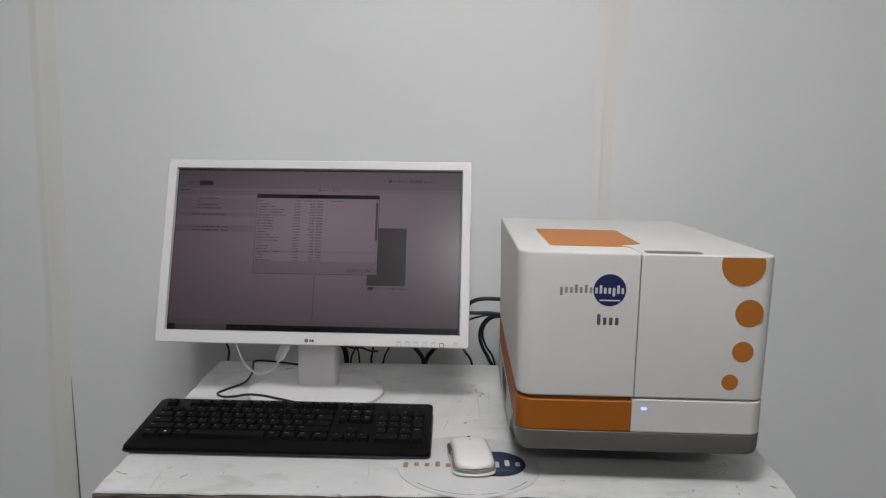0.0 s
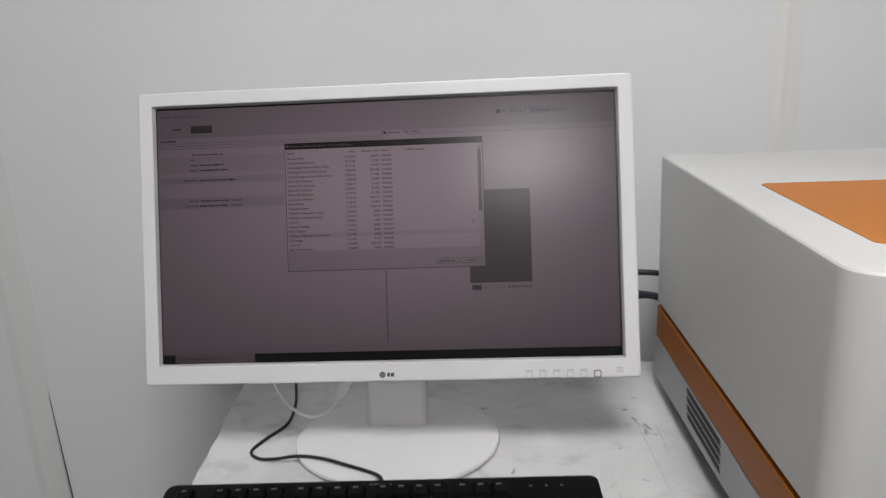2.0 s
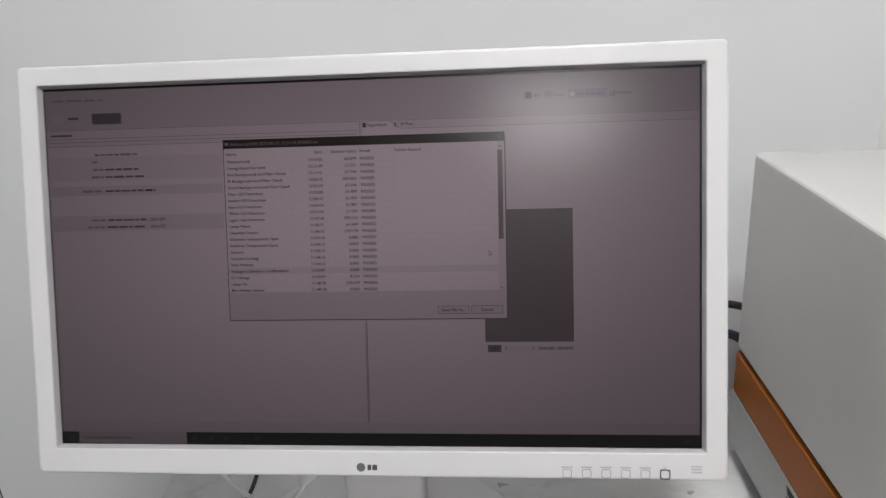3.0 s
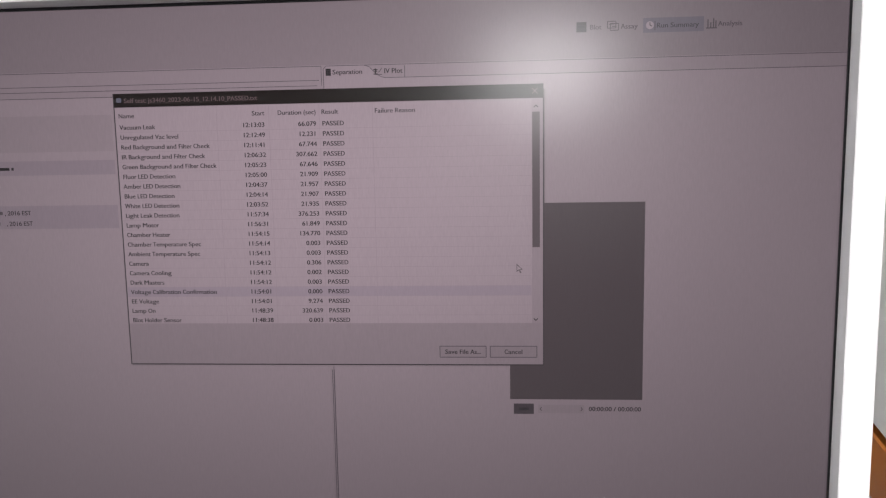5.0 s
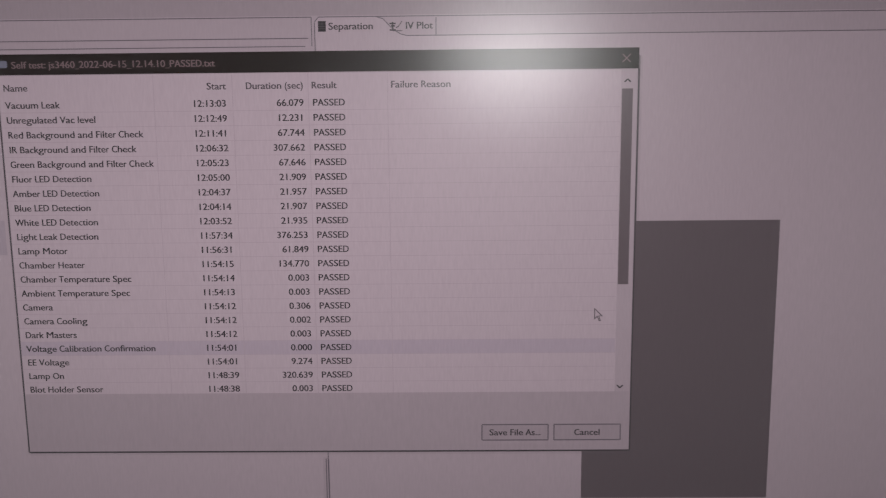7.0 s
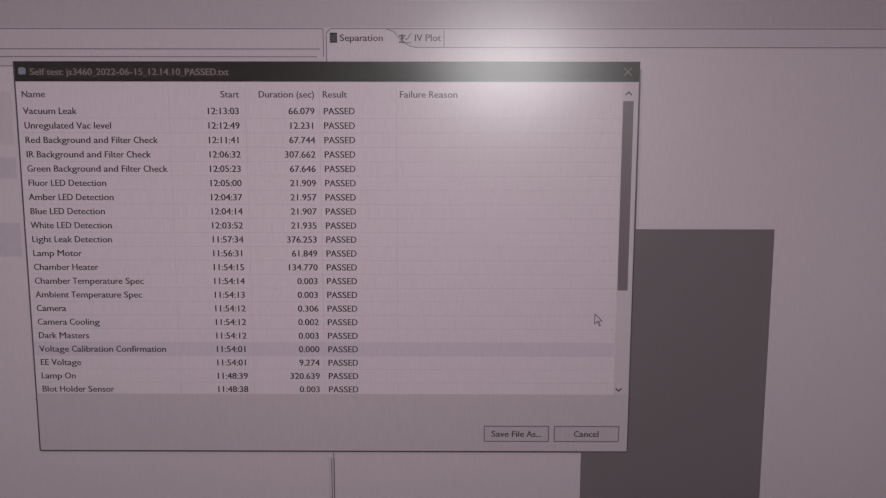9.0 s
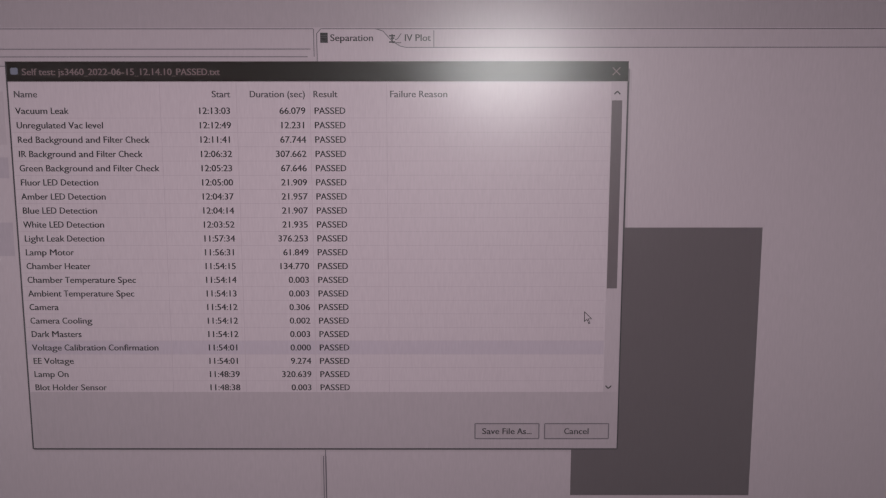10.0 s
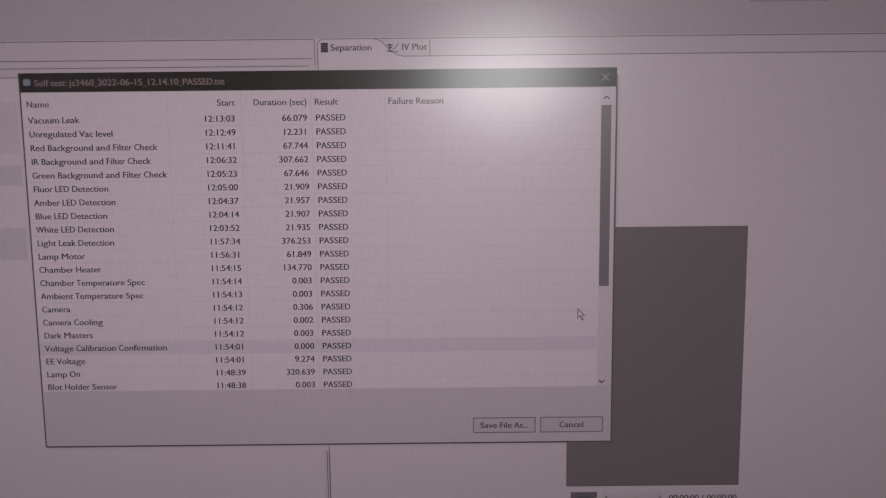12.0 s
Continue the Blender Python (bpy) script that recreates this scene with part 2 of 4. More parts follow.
def thing(name, where, label, category, group=""):
    ob = new(name)
    ob.empty_display_size = 0.05
    ob.matrix_basis = where
    return tagged(ob, label, category, group)


def smooth(ob, angle=35):
    me = ob.data
    me.polygons.foreach_set("use_smooth", [True] * len(me.polygons))
    me.set_sharp_from_angle(angle=radians(angle))
    return ob


def block(lo, hi, bevel=0.0, seg=2, bm=None):
    bm = bm or bmesh.new()
    r = bmesh.ops.create_cube(bm, size=1)
    for v in r["verts"]:
        v.co = [lo[i] + (v.co[i] + 0.5) * (hi[i] - lo[i]) for i in range(3)]
    if bevel:
        es = list({e for v in r["verts"] for e in v.link_edges})
        bmesh.ops.bevel(bm, geom=es, offset=bevel, segments=seg, profile=0.5, affect="EDGES")
    return bm


def rounded(x0, y0, x1, y1, r, n=6):
    """Outline of a rectangle with round corners, counter-clockwise."""
    pts = []
    for cx, cy, a in ((x1 - r, y0 + r, -90), (x1 - r, y1 - r, 0), (x0 + r, y1 - r, 90), (x0 + r, y0 + r, 180)):
        for k in range(n + 1):
            b = radians(a + 90 * k / n)
            pts.append((cx + r * math.cos(b), cy + r * math.sin(b)))
    return pts


def ellipse(cx, cy, a, b, n=48, start=0.0, end=360.0):
    full = abs(end - start) >= 360
    return [(cx + a * math.cos(radians(start + (end - start) * k / (n if full else n - 1))),
             cy + b * math.sin(radians(start + (end - start) * k / (n if full else n - 1)))) for k in range(n)]


def loft(rings, bm=None, caps=True):
    bm = bm or bmesh.new()
    vs = [[bm.verts.new(p) for p in ring] for ring in rings]
    n = len(vs[0])
    for a, b in zip(vs, vs[1:]):
        for i in range(n):
            bm.faces.new((a[i], a[(i + 1) % n], b[(i + 1) % n], b[i]))
    if caps:
        bm.faces.new(vs[0][::-1])
        bm.faces.new(vs[-1])
    return bm


def prism(pts, z0, z1, bm=None):
    return loft([[(x, y, z) for x, y in pts] for z in (z0, z1)], bm)


def decal(pts, y, depth=0.0004, bm=None, lean=0.0):
    """A thin raised print on an upright face that looks along -y; pts are x, z; lean: how far the face comes forward a metre of height above z = 1."""
    return loft([[(x, yy - lean * (z - 1.0), z) for x, z in pts] for yy in (y, y - depth)], bm)


def cut(bm, co, no):
    """Keep what lies behind the plane, closed."""
    g = bm.verts[:] + bm.edges[:] + bm.faces[:]
    r = bmesh.ops.bisect_plane(bm, geom=g, plane_co=co, plane_no=no, clear_outer=True)
    es = [e for e in r["geom_cut"] if isinstance(e, bmesh.types.BMEdge)]
    if es:
        bmesh.ops.holes_fill(bm, edges=es)
    return bm


def cable(name, pts, r, material, label, sides=8, parent=None):
    """A round lead along a smooth line through the points."""
    P = [Vector(p) for p in pts]
    line = []
    for i in range(len(P) - 1):
        p0, p1, p2, p3 = P[max(i - 1, 0)], P[i], P[i + 1], P[min(i + 2, len(P) - 1)]
        for k in range(8):
            s = k / 8
            line.append(0.5 * ((2 * p1) + (p2 - p0) * s + (2 * p0 - 5 * p1 + 4 * p2 - p3) * s * s
                               + (3 * p1 - p0 - 3 * p2 + p3) * s ** 3))
    line.append(P[-1])
    rings, up = [], Vector((0.13, 0.21, 1)).normalized()
    for i, c in enumerate(line):
        d = (line[min(i + 1, len(line) - 1)] - line[max(i - 1, 0)]).normalized()
        a = up - d * up.dot(d)
        a.normalize()
        up = a
        b = d.cross(a)
        rings.append([c + r * (math.cos(2 * math.pi * k / sides) * a + math.sin(2 * math.pi * k / sides) * b) for k in range(sides)])
    ob = part(name, loft(rings), material, parent)
    smooth(ob, 60)
    return tagged(ob, label, "" if parent else "cable")


TOP = 0.75  # height of the table

# ---- the room ----
WY = 0.345  # face of the wall behind the table
room_x0, room_x1, room_y0, room_h = -2.4, 2.6, -7.5, 2.6
wall_n = tagged(part("wall_north", block((room_x0 - 0.1, WY + 0.012, 0), (room_x1 + 0.1, WY + 0.13, room_h)), WALL),
                "pale grey painted panel wall behind the table", "wall", kind="structure")
seams = [room_x0, -1.915, -0.682, 0.553, 1.786, room_x1]
for a, b in zip(seams, seams[1:]):
    part("wall_panel", block((a + 0.001, WY, 0.0), (b - 0.001, WY + 0.0115, room_h - 0.001), 0.0015, 1), WALL, wall_n)


def joint_tape(x, w, peel, material, fold, at, widen=0.0, knee=1.36):
    """A cream strip over a panel joint; its lower right edge may stand off the wall."""
    bm = bmesh.new()
    cols, rows = 16, 60
    grid = []
    for j in range(rows + 1):
        z = room_h * j / rows * 0.998
        line = []
        broad = min(1.0, max(0.0, (z - knee + 0.06) / 0.12)) if widen else 0.0
        wob = 0.004 * noise.noise((x, 0, z * 3.0))
        for i in range(cols + 1):
            s = i / cols
            off = 0.0006 + 0.0012 * math.sin(math.pi * s) + 0.0005 * noise.noise((s * 2 + x, 3, z * 5))
            lean = at + 0.10 * noise.noise((x * 3, 7, z * 1.7))
            off += fold * (1 - 0.75 * broad) * math.exp(-((s - lean) / 0.09) ** 2) * (0.65 + 0.7 * noise.noise((x, 9, z * 2.3)))
            if peel:
                off += 0.009 * min(1.0, max(0.0, (0.69 - z) / 0.25)) * s ** 3
            flare = (0.028 * max(0.0, 0.69 - z) - 0.0085) * min(1.0, max(0.0, (0.74 - z) / 0.05)) * s ** 4 if peel else 0.0
            line.append(bm.verts.new((x + wob + (s - 0.5 + 0.12 * broad) * (w + widen * broad) + flare, WY - off, z)))
        grid.append(line)
    for j in range(rows):
        for i in range(cols):
            bm.faces.new((grid[j][i], grid[j][i + 1], grid[j + 1][i + 1], grid[j + 1][i]))
    r = bmesh.ops.extrude_face_region(bm, geom=bm.faces[:])
    for v in r["geom"]:
        if isinstance(v, bmesh.types.BMVert):
            v.co.y += 0.0005
    return smooth(part("joint_tape", bm, material, wall_n, "wrinkled cream joint tape"), 40)


joint_tape(-0.690, 0.062, True, TAPE, 0.0009, 0.25)


def joint_shade(x):
    """A dark strip for the shade in the slit where the tape has come away, widening downwards."""
    bm = bmesh.new()
    rings = []
    for j in range(13):
        z = 0.69 * (1 - j / 12)
        w = 0.0004 + 0.0030 * min(1.0, j / 6)
        c = x + 0.028 * (0.69 - z) + 0.0012 * noise.noise((z * 4, 1, 0))
        rings.append([(c - w / 2, WY - 0.001, z), (c + w / 2, WY - 0.001, z), (c + w / 2, WY + 0.004, z), (c - w / 2, WY + 0.004, z)])
    return part("joint_shade", loft(rings), CHARCOAL, wall_n, "dark strip for the joint's shade beside the tape")


joint_shade(-0.6680)
joint_tape(0.555, 0.043, False, PINK_TAPE, 0.0045, 0.42, 0.024)

tagged(part("wall_south", block((room_x0 - 0.1, room_y0 - 0.1, 0), (room_x1 + 0.1, room_y0, room_h)), PLASTER), "plain pale wall of the room", "wall", kind="structure")
tagged(part("wall_west", block((room_x0 - 0.1, room_y0, 0), (room_x0, WY + 0.012, room_h)), PLASTER), "plain pale wall of the room", "wall", kind="structure")
tagged(part("wall_east", block((room_x1, room_y0, 0), (room_x1 + 0.1, WY + 0.012, room_h)), PLASTER), "plain pale wall of the room", "wall", kind="structure")
tagged(part("floor", block((room_x0 - 0.1, room_y0 - 0.1, -0.1), (room_x1 + 0.1, WY + 0.13, 0)), FLOOR), "plain grey floor of the room", "floor", kind="structure")
tagged(part("ceiling", block((room_x0 - 0.1, room_y0 - 0.1, room_h), (room_x1 + 0.1, WY + 0.13, room_h + 0.1)), PLASTER), "plain white ceiling of the room", "ceiling", kind="structure")


def ceiling_lamp():
    lamp = thing("ceiling_lamp", pose(0.27, -3.32, room_h), "square white ceiling panel lamp, switched on", "lamp", "ceiling lamps")
    r = 0.30
    rim = [[(x, y, z) for x, y in rounded(-q, -q, q, q, 0.006, 3)] for q, z in ((r, 0), (r, -0.032), (r - 0.003, -0.036), (r - 0.016, -0.036), (r - 0.018, -0.030))]
    smooth(part("rim", loft(rim), LAMP_RIM, lamp))
    glass = [[(x, y, z) for x, y in rounded(-q, -q, q, q, 0.004, 3)] for q, z in ((r - 0.0185, -0.0305), (r - 0.0185, -0.033), (r - 0.022, -0.0335))]
    part("diffuser", loft(glass), LAMP_GLOW, lamp, "glowing white diffuser")
    return lamp


first_lamp = ceiling_lamp()
copy_thing(first_lamp, pose(0.17, -1.04, room_h))

# ---- the table ----
table = thing("table", pose(0.24, -0.08, 0), "white-painted board table with raw scuffed wooden edges", "table")
corners = [(-0.232, -0.399), (0.710, -0.356), (0.742, 0.242), (-0.264, 0.208)]


def table_board():
    """The irregular board: painted face, worn edges, raw layered sides."""
    bm = bmesh.new()
    rim = []
    for (x0, y0), (x1, y1) in zip(corners, corners[1:] + corners[:1]):
        n = 90
        d = Vector((x1 - x0, y1 - y0)).normalized()
        for k in range(n):
            s = k / n
            w = 0.0034 * noise.noise(((x0 + (x1 - x0) * s) * 18, (y0 + (y1 - y0) * s) * 18, 0)) + 0.0016 * noise.noise((x0 + s * 70, y0, 2)) - 0.004 * max(0.0, noise.noise((x0 + s * 23, y0, 5)) - 0.35)
            rim.append((x0 + (x1 - x0) * s + d.y * w, y0 + (y1 - y0) * s - d.x * w))
    cx, cy = 0.24, -0.08
    def ring(z, grow, rag=0.0, seed=0.0):
        out = []
        for x, y in rim:
            g = grow - rag * max(0.0, noise.noise((x * 26, y * 26, seed)) + 0.25)
            out.append((x - cx + g * (1 if x > cx else -1), y - cy + g * (1 if y > cy else -1), z))
        return out
    layers = [ring(TOP - 0.024, -0.004)]
    for i in range(5):
        z = TOP - 0.0228 + 0.0040 * i
        layers += [ring(z, 0, 0.0022, i * 3.1), ring(z + 0.0027, 0.0004, 0.0022, i * 3.1), ring(z + 0.0031, -0.0018, 0.0016, i * 3.1 + 1)]
    layers += [ring(TOP - 0.0026, 0, 0.0014, 40), ring(TOP - 0.0005, -0.0012, 0.0010, 40), ring(TOP, -0.004)]
    loft(layers, bm)
    bm.normal_update()
    for f in bm.faces:
        h = f.calc_center_median().z
        f.material_index = 0 if h > TOP - 0.0018 else (2 if abs(f.normal.z) > 0.4 or noise.noise((h * 900, 1, 2)) > 0.25 else 1)
    return bm


part("tabletop", table_board(), PAINT, table, "white scuffed painted top", mats=(PLY, PLY_DARK))


def scuff(name, x0, y0, x1, y1, w, material, seed):
    """A ragged mark in the paint from one point to another, thinning at its ends."""
    bm = bmesh.new()
    d = Vector((x1 - x0, y1 - y0))
    side = Vector((-d.y, d.x)).normalized()
    rows = []
    for k in range(13):
        f = k / 12
        c = Vector((x0 - 0.24, y0 + 0.08)) + d * f + side * w * 0.9 * noise.noise((f * 3.0, seed, 0))
        h = w * (0.12 + math.sin(math.pi * f) ** 0.6 * (0.35 + 0.6 * abs(noise.noise((f * 7.0, seed, 4)))))
        rows.append([bm.verts.new((*(c + side * h), TOP + 0.0002)), bm.verts.new((*(c - side * h), TOP + 0.0002))])
    for a, b in zip(rows, rows[1:]):
        bm.faces.new((a[0], a[1], b[1], b[0]))
    part(name, bm, material, table)


for k, (x0, y0, x1, y1, w) in enumerate(((-0.230, -0.337, -0.208, -0.346, 0.0022), (-0.162, -0.325, -0.157, -0.316, 0.0016), (-0.133, -0.352, -0.126, -0.339, 0.0020),
                                         (0.683, -0.319, 0.693, -0.326, 0.0045), (0.636, -0.329, 0.639, -0.321, 0.0022), (0.631, -0.351, 0.633, -0.343, 0.0022),
                                         (0.571, -0.347, 0.573, -0.338, 0.0018), (0.090, -0.387, 0.099, -0.3885, 0.0045), (0.247, -0.012, 0.254, -0.009, 0.0018),
                                         (0.295, 0.020, 0.303, 0.018, 0.0014), (0.262, -0.075, 0.270, -0.078, 0.0016))):
    scuff("paint_chip", x0, y0, x1, y1, w, PAINT_CHIP, k * 3.7)
for k, (x0, y0, x1, y1, w) in enumerate(((-0.159, -0.394, -0.167, -0.322, 0.0016), (-0.150, -0.392, -0.147, -0.352, 0.0011), (0.119, -0.268, 0.126, -0.342, 0.0011), (0.3045, 0.046, 0.3050, -0.021, 0.0014),
                                         (0.283, 0.062, 0.287, -0.110, 0.0010), (0.135, -0.30, 0.18, -0.306, 0.0011), (0.226, -0.150, 0.233, -0.095, 0.0012), (-0.205, -0.16, -0.190, -0.13, 0.0011))):
    scuff("paint_scratch", x0, y0, x1, y1, w, PAINT_SCRATCH, 40 + k * 2.9)
for lo, hi in (((-0.44, -0.285, 0.66), (0.44, -0.265, TOP - 0.024)), ((-0.44, 0.255, 0.66), (0.44, 0.275, TOP - 0.024)),
               ((-0.455, -0.285, 0.66), (-0.4405, 0.275, TOP - 0.024)), ((0.4405, -0.285, 0.66), (0.455, 0.275, TOP - 0.024))):
    part("apron", block(lo, hi, 0.002, 1), PLY, table)
for x in (-0.41, 0.41):
    for y in (-0.24, 0.23):
        part("leg", block((x - 0.025, y - 0.02, 0), (x + 0.025, y + 0.02, TOP - 0.0245), 0.003, 1), PLY, table)

# ---- the monitor ----
HEAD = Matrix.Translation((-0.0197, 0.0218, 1.0194)) @ turn(-1.413, -16.443, -0.552)
FOOT = pose(-0.018, 0.012, TOP)
monitor = thing("monitor", FOOT, "white flat computer monitor showing a test report on its screen", "monitor")
H = FOOT.inverted() @ HEAD
SW, SH = 0.531, 0.2987
BL, BR, BT, BB = 0.0189, 0.0187, 0.0177, 0.0238
hx0, hx1, hz0, hz1 = -SW / 2 - BL, SW / 2 + BR, -SH / 2 - BB, SH / 2 + BT


def bezel():
    """The front frame: outer wall, flat face and a chamfer down to the glass."""
    def ring(grow, y, r):
        return [(x, y, z) for x, z in rounded(hx0 - grow, hz0 - grow, hx1 + grow, hz1 + grow, r, 4)]
    def inner(g, y):
        return [(x, y, z) for x, z in rounded(-SW / 2 - g, -SH / 2 - g, SW / 2 + g, SH / 2 + g, 0.0015, 4)]
    bm = loft([ring(0, 0.014, 0.005), ring(0, -0.0045, 0.005), ring(-0.0008, -0.0057, 0.0045), ring(-0.002, -0.0062, 0.004), ring(-0.0026, -0.0062, 0.0036),
               inner(0.0036, -0.0062), inner(0.0030, -0.0062), inner(0.0022, -0.0056)], caps=False)
    return bm


smooth(part("bezel", bezel(), WHITE, monitor, m=H), 30)


def inner_reveal():
    def inner(g, y):
        return [(x, y, z) for x, z in rounded(-SW / 2 - g, -SH / 2 - g, SW / 2 + g, SH / 2 + g, 0.0015, 4)]
    return loft([inner(0.0022, -0.0055), inner(0.0004, -0.0006), inner(0.0003, 0.0008)], caps=False)


part("inner_frame", inner_reveal(), REVEAL, monitor, "grey inner edge of the frame", m=H)


def back_shell():
    def ring(g, y, r):
        return [(x, y, z) for x, z in rounded(hx0 + g, hz0 + g, hx1 - g, hz1 - g, r, 5)]
    return loft([ring(0.0006, 0.0141, 0.006), ring(0.002, 0.020, 0.01), ring(0.03, 0.030, 0.02), ring(0.09, 0.043, 0.03), ring(0.11, 0.046, 0.03)])


smooth(part("back_housing", back_shell(), WHITE, monitor, m=H), 30)
screen = part("screen", block((-SW / 2, 0.0, -SH / 2), (SW / 2, 0.006, SH / 2)), lcd("lit_panel_page", (0.80, 0.80, 0.80)), monitor,
              "lit matt display with software windows", m=H)


def neck():
    def ring(z, w, y0, y1):
        return [(x, y, z) for x, y in rounded(-w, y0, w, y1, 0.006, 4)]
    return loft([ring(0.0085, 0.0375, 0.022, 0.055), ring(0.05, 0.0368, 0.022, 0.055), ring(0.16, 0.036, 0.024, 0.058), ring(0.29, 0.036, 0.045, 0.085)])


smooth(part("neck", neck(), WHITE, monitor, m=pose(-0.002, 0, 0)), 30)
smooth(part("base", loft([[(x, y, z) for x, y in ellipse(0, 0, 0.1255 - g, 0.105 - g, 64)] for g, z in
                          ((0.006, 0.0), (0.003, 0.0005), (0.0006, 0.003), (0, 0.006), (0.0012, 0.0082), (0.005, 0.0092), (0.05, 0.0100))]), WHITE, monitor), 30)
# controls and badge on the lower frame
FACE = -0.0062
for k in range(6):
    u = 0.160 + 0.01522 * k
    q = 0.0041 if k == 5 else 0.0036
    e = 0.0010 if k == 5 else 0.0004
    bm = bmesh.new()
    outer, inn = rounded(u - q, -0.1685 - q, u + q, -0.1685 + q, 0.0016, 3), rounded(u - q + e, -0.1685 - q + e, u + q - e, -0.1685 + q - e, 0.0012, 3)
    loft([[(x, FACE - d, z) for x, z in o] for o, d in ((outer, 0), (outer, 0.0003), (inn, 0.0003), (inn, 0.0))], bm, caps=False)
    part("button", bm, INK if k == 5 else PALE_INK, monitor, "power button ring" if k == 5 else "", m=H)
    w = 0.0008 if k == 5 else 0.0044
    part("button_mark", decal(rounded(u - w, -0.1640, u + w, -0.1628, 0.0004, 2), FACE, 0.0002), FAINT_INK, monitor, m=H)
for dz in (0.0, 0.0024, 0.0046):
    part("corner_mark", decal(rounded(0.2560, -0.1672 + dz, 0.2645, -0.1660 + dz, 0.0003, 2), FACE, 0.0002), FAINT_INK, monitor, m=H)
part("badge_disc", decal(ellipse(-0.0064, -0.1652, 0.0036, 0.0036, 28), FACE, 0.0004), LOGO_GREY, monitor, "dark grey round badge", m=H)
for a, b in ((-0.0010, 0.0022), (0.0030, 0.0070)):
    part("badge_bar", decal(rounded(a, -0.1675, b, -0.1630, 0.0005, 2), FACE, 0.0003), INK, monitor, m=H)

# ---- what the screen shows, in the display's own grid of 1920 x 1080 ----
PXM = SW / 1920
C = {k: lcd("lit_" + k, v) for k, v in {
    "paper": (0.98, 0.98, 0.98), "window": (0.80, 0.80, 0.80), "dialog": (0.77, 0.77, 0.77), "button_face": (0.72, 0.72, 0.72), "header": (0.66, 0.66, 0.66),
    "panel": (0.88, 0.88, 0.88), "line": (0.27, 0.27, 0.29), "faint": (0.86, 0.85, 0.86), "ink": (0.04, 0.038, 0.04), "soft_ink": (0.19, 0.185, 0.195), "entry": (0.33, 0.33, 0.34),
    "bar": (0.022, 0.012, 0.007), "bar_text": (0.42, 0.36, 0.34), "image": (0.225, 0.215, 0.215), "thumb": (0.25, 0.235, 0.235), "scroll": (0.84, 0.84, 0.84),
    "edge": (0.10, 0.10, 0.105), "blue": (0.46, 0.50, 0.56), "task": (0.004, 0.004, 0.005), "band": (0.74, 0.74, 0.77), "shadow": (0.42, 0.42, 0.42), "chip": (0.16, 0.152, 0.155), "folder": (0.34, 0.42, 0.50),
    "hover": (0.86, 0.865, 0.91), "cursor_white": (1.0, 1.0, 1.0)}.items()}


def at(px, py):
    return (px * PXM - SW / 2, SH / 2 - py * PXM)


def ui_poly(name, pts, colour, layer, label=""):
    w = -0.00006 * layer
    bm = bmesh.new()
    bm.faces.new([bm.verts.new((*at(*p)[:1], w, at(*p)[1])) for p in pts])
    return part(name, bm, C[colour], screen, label)


def ui_rect(name, x0, y0, x1, y1, colour, layer, label=""):
    return ui_poly(name, [(x0, y0), (x0, y1), (x1, y1), (x1, y0)], colour, layer, label)


def ui_lines(name, segs, colour, layer, width=1.0):
    w = -0.00006 * layer
    bm = bmesh.new()
    for x0, y0, x1, y1 in segs:
        d = Vector((x1 - x0, y1 - y0)).normalized() * width / 2
        q = [(x0 - d.y, y0 + d.x), (x1 - d.y, y1 + d.x), (x1 + d.y, y1 - d.x), (x0 + d.y, y0 - d.x)]
        bm.faces.new([bm.verts.new((at(*p)[0], w, at(*p)[1])) for p in q])
    return part(name, bm, C[colour], screen)


FONT_CACHE = {}
# widths of a plain screen typeface, in 1/2048 of its size
WIDTHS = {}
for run, w in (("il", 496), ("j", 496), ("I", 544), (" ", 561), (":.,", 444), ("/", 797), ("()", 618), ("-", 819), ("_", 850), ("f", 641), ("t", 694), ("r", 711),
               ("J", 731), ("s", 869), ("z", 926), ("x", 940), ("c", 946), ("L", 963), ("v", 981), ("y", 991), ("F", 999), ("k", 1017), ("E", 1036), ("a", 1042),
               ("e", 1071), ("T", 1073), ("S", 1087), ("0123456789", 1104), ("Y", 1132), ("P", 1147), ("hnu", 1158), ("Z", 1168), ("B", 1174), ("K", 1188), ("o", 1200),
               ("bp", 1204), ("dgq", 1206), ("X", 1210), ("R", 1225), ("CV", 1270), ("A", 1321), ("G", 1405), ("U", 1407), ("D", 1436), ("H", 1454), ("w", 1481),
               ("N", 1532), ("OQ", 1544), ("m", 1763), ("M", 1839), ("W", 1913)):
    for ch in run:
        WIDTHS[ch] = w / 2048


def glyphs(s):
    if s not in FONT_CACHE:
        cu = bpy.data.curves.new("writing", "FONT")
        cu.body, cu.resolution_u, cu.size, cu.offset = s, 3, 1.0, 0.0
        ob = bpy.data.objects.new("writing", cu)
        scene.collection.objects.link(ob)
        bpy.context.view_layer.update()
        me = bpy.data.meshes.new_from_object(ob.evaluated_get(bpy.context.evaluated_depsgraph_get()))
        bpy.data.objects.remove(ob)
        bpy.data.curves.remove(cu)
        xs = [v.co.x for v in me.vertices]
        FONT_CACHE[s] = (me, min(xs), max(xs), max(v.co.y for v in me.vertices))
    return FONT_CACHE[s]


CAP = glyphs("H")[3]


def advance(ch):
    """How far the built-in letter moves the line on."""
    pair, one = glyphs("H" + ch + "H"), glyphs("HH")
    return (pair[2] - pair[1]) - (one[2] - one[1])


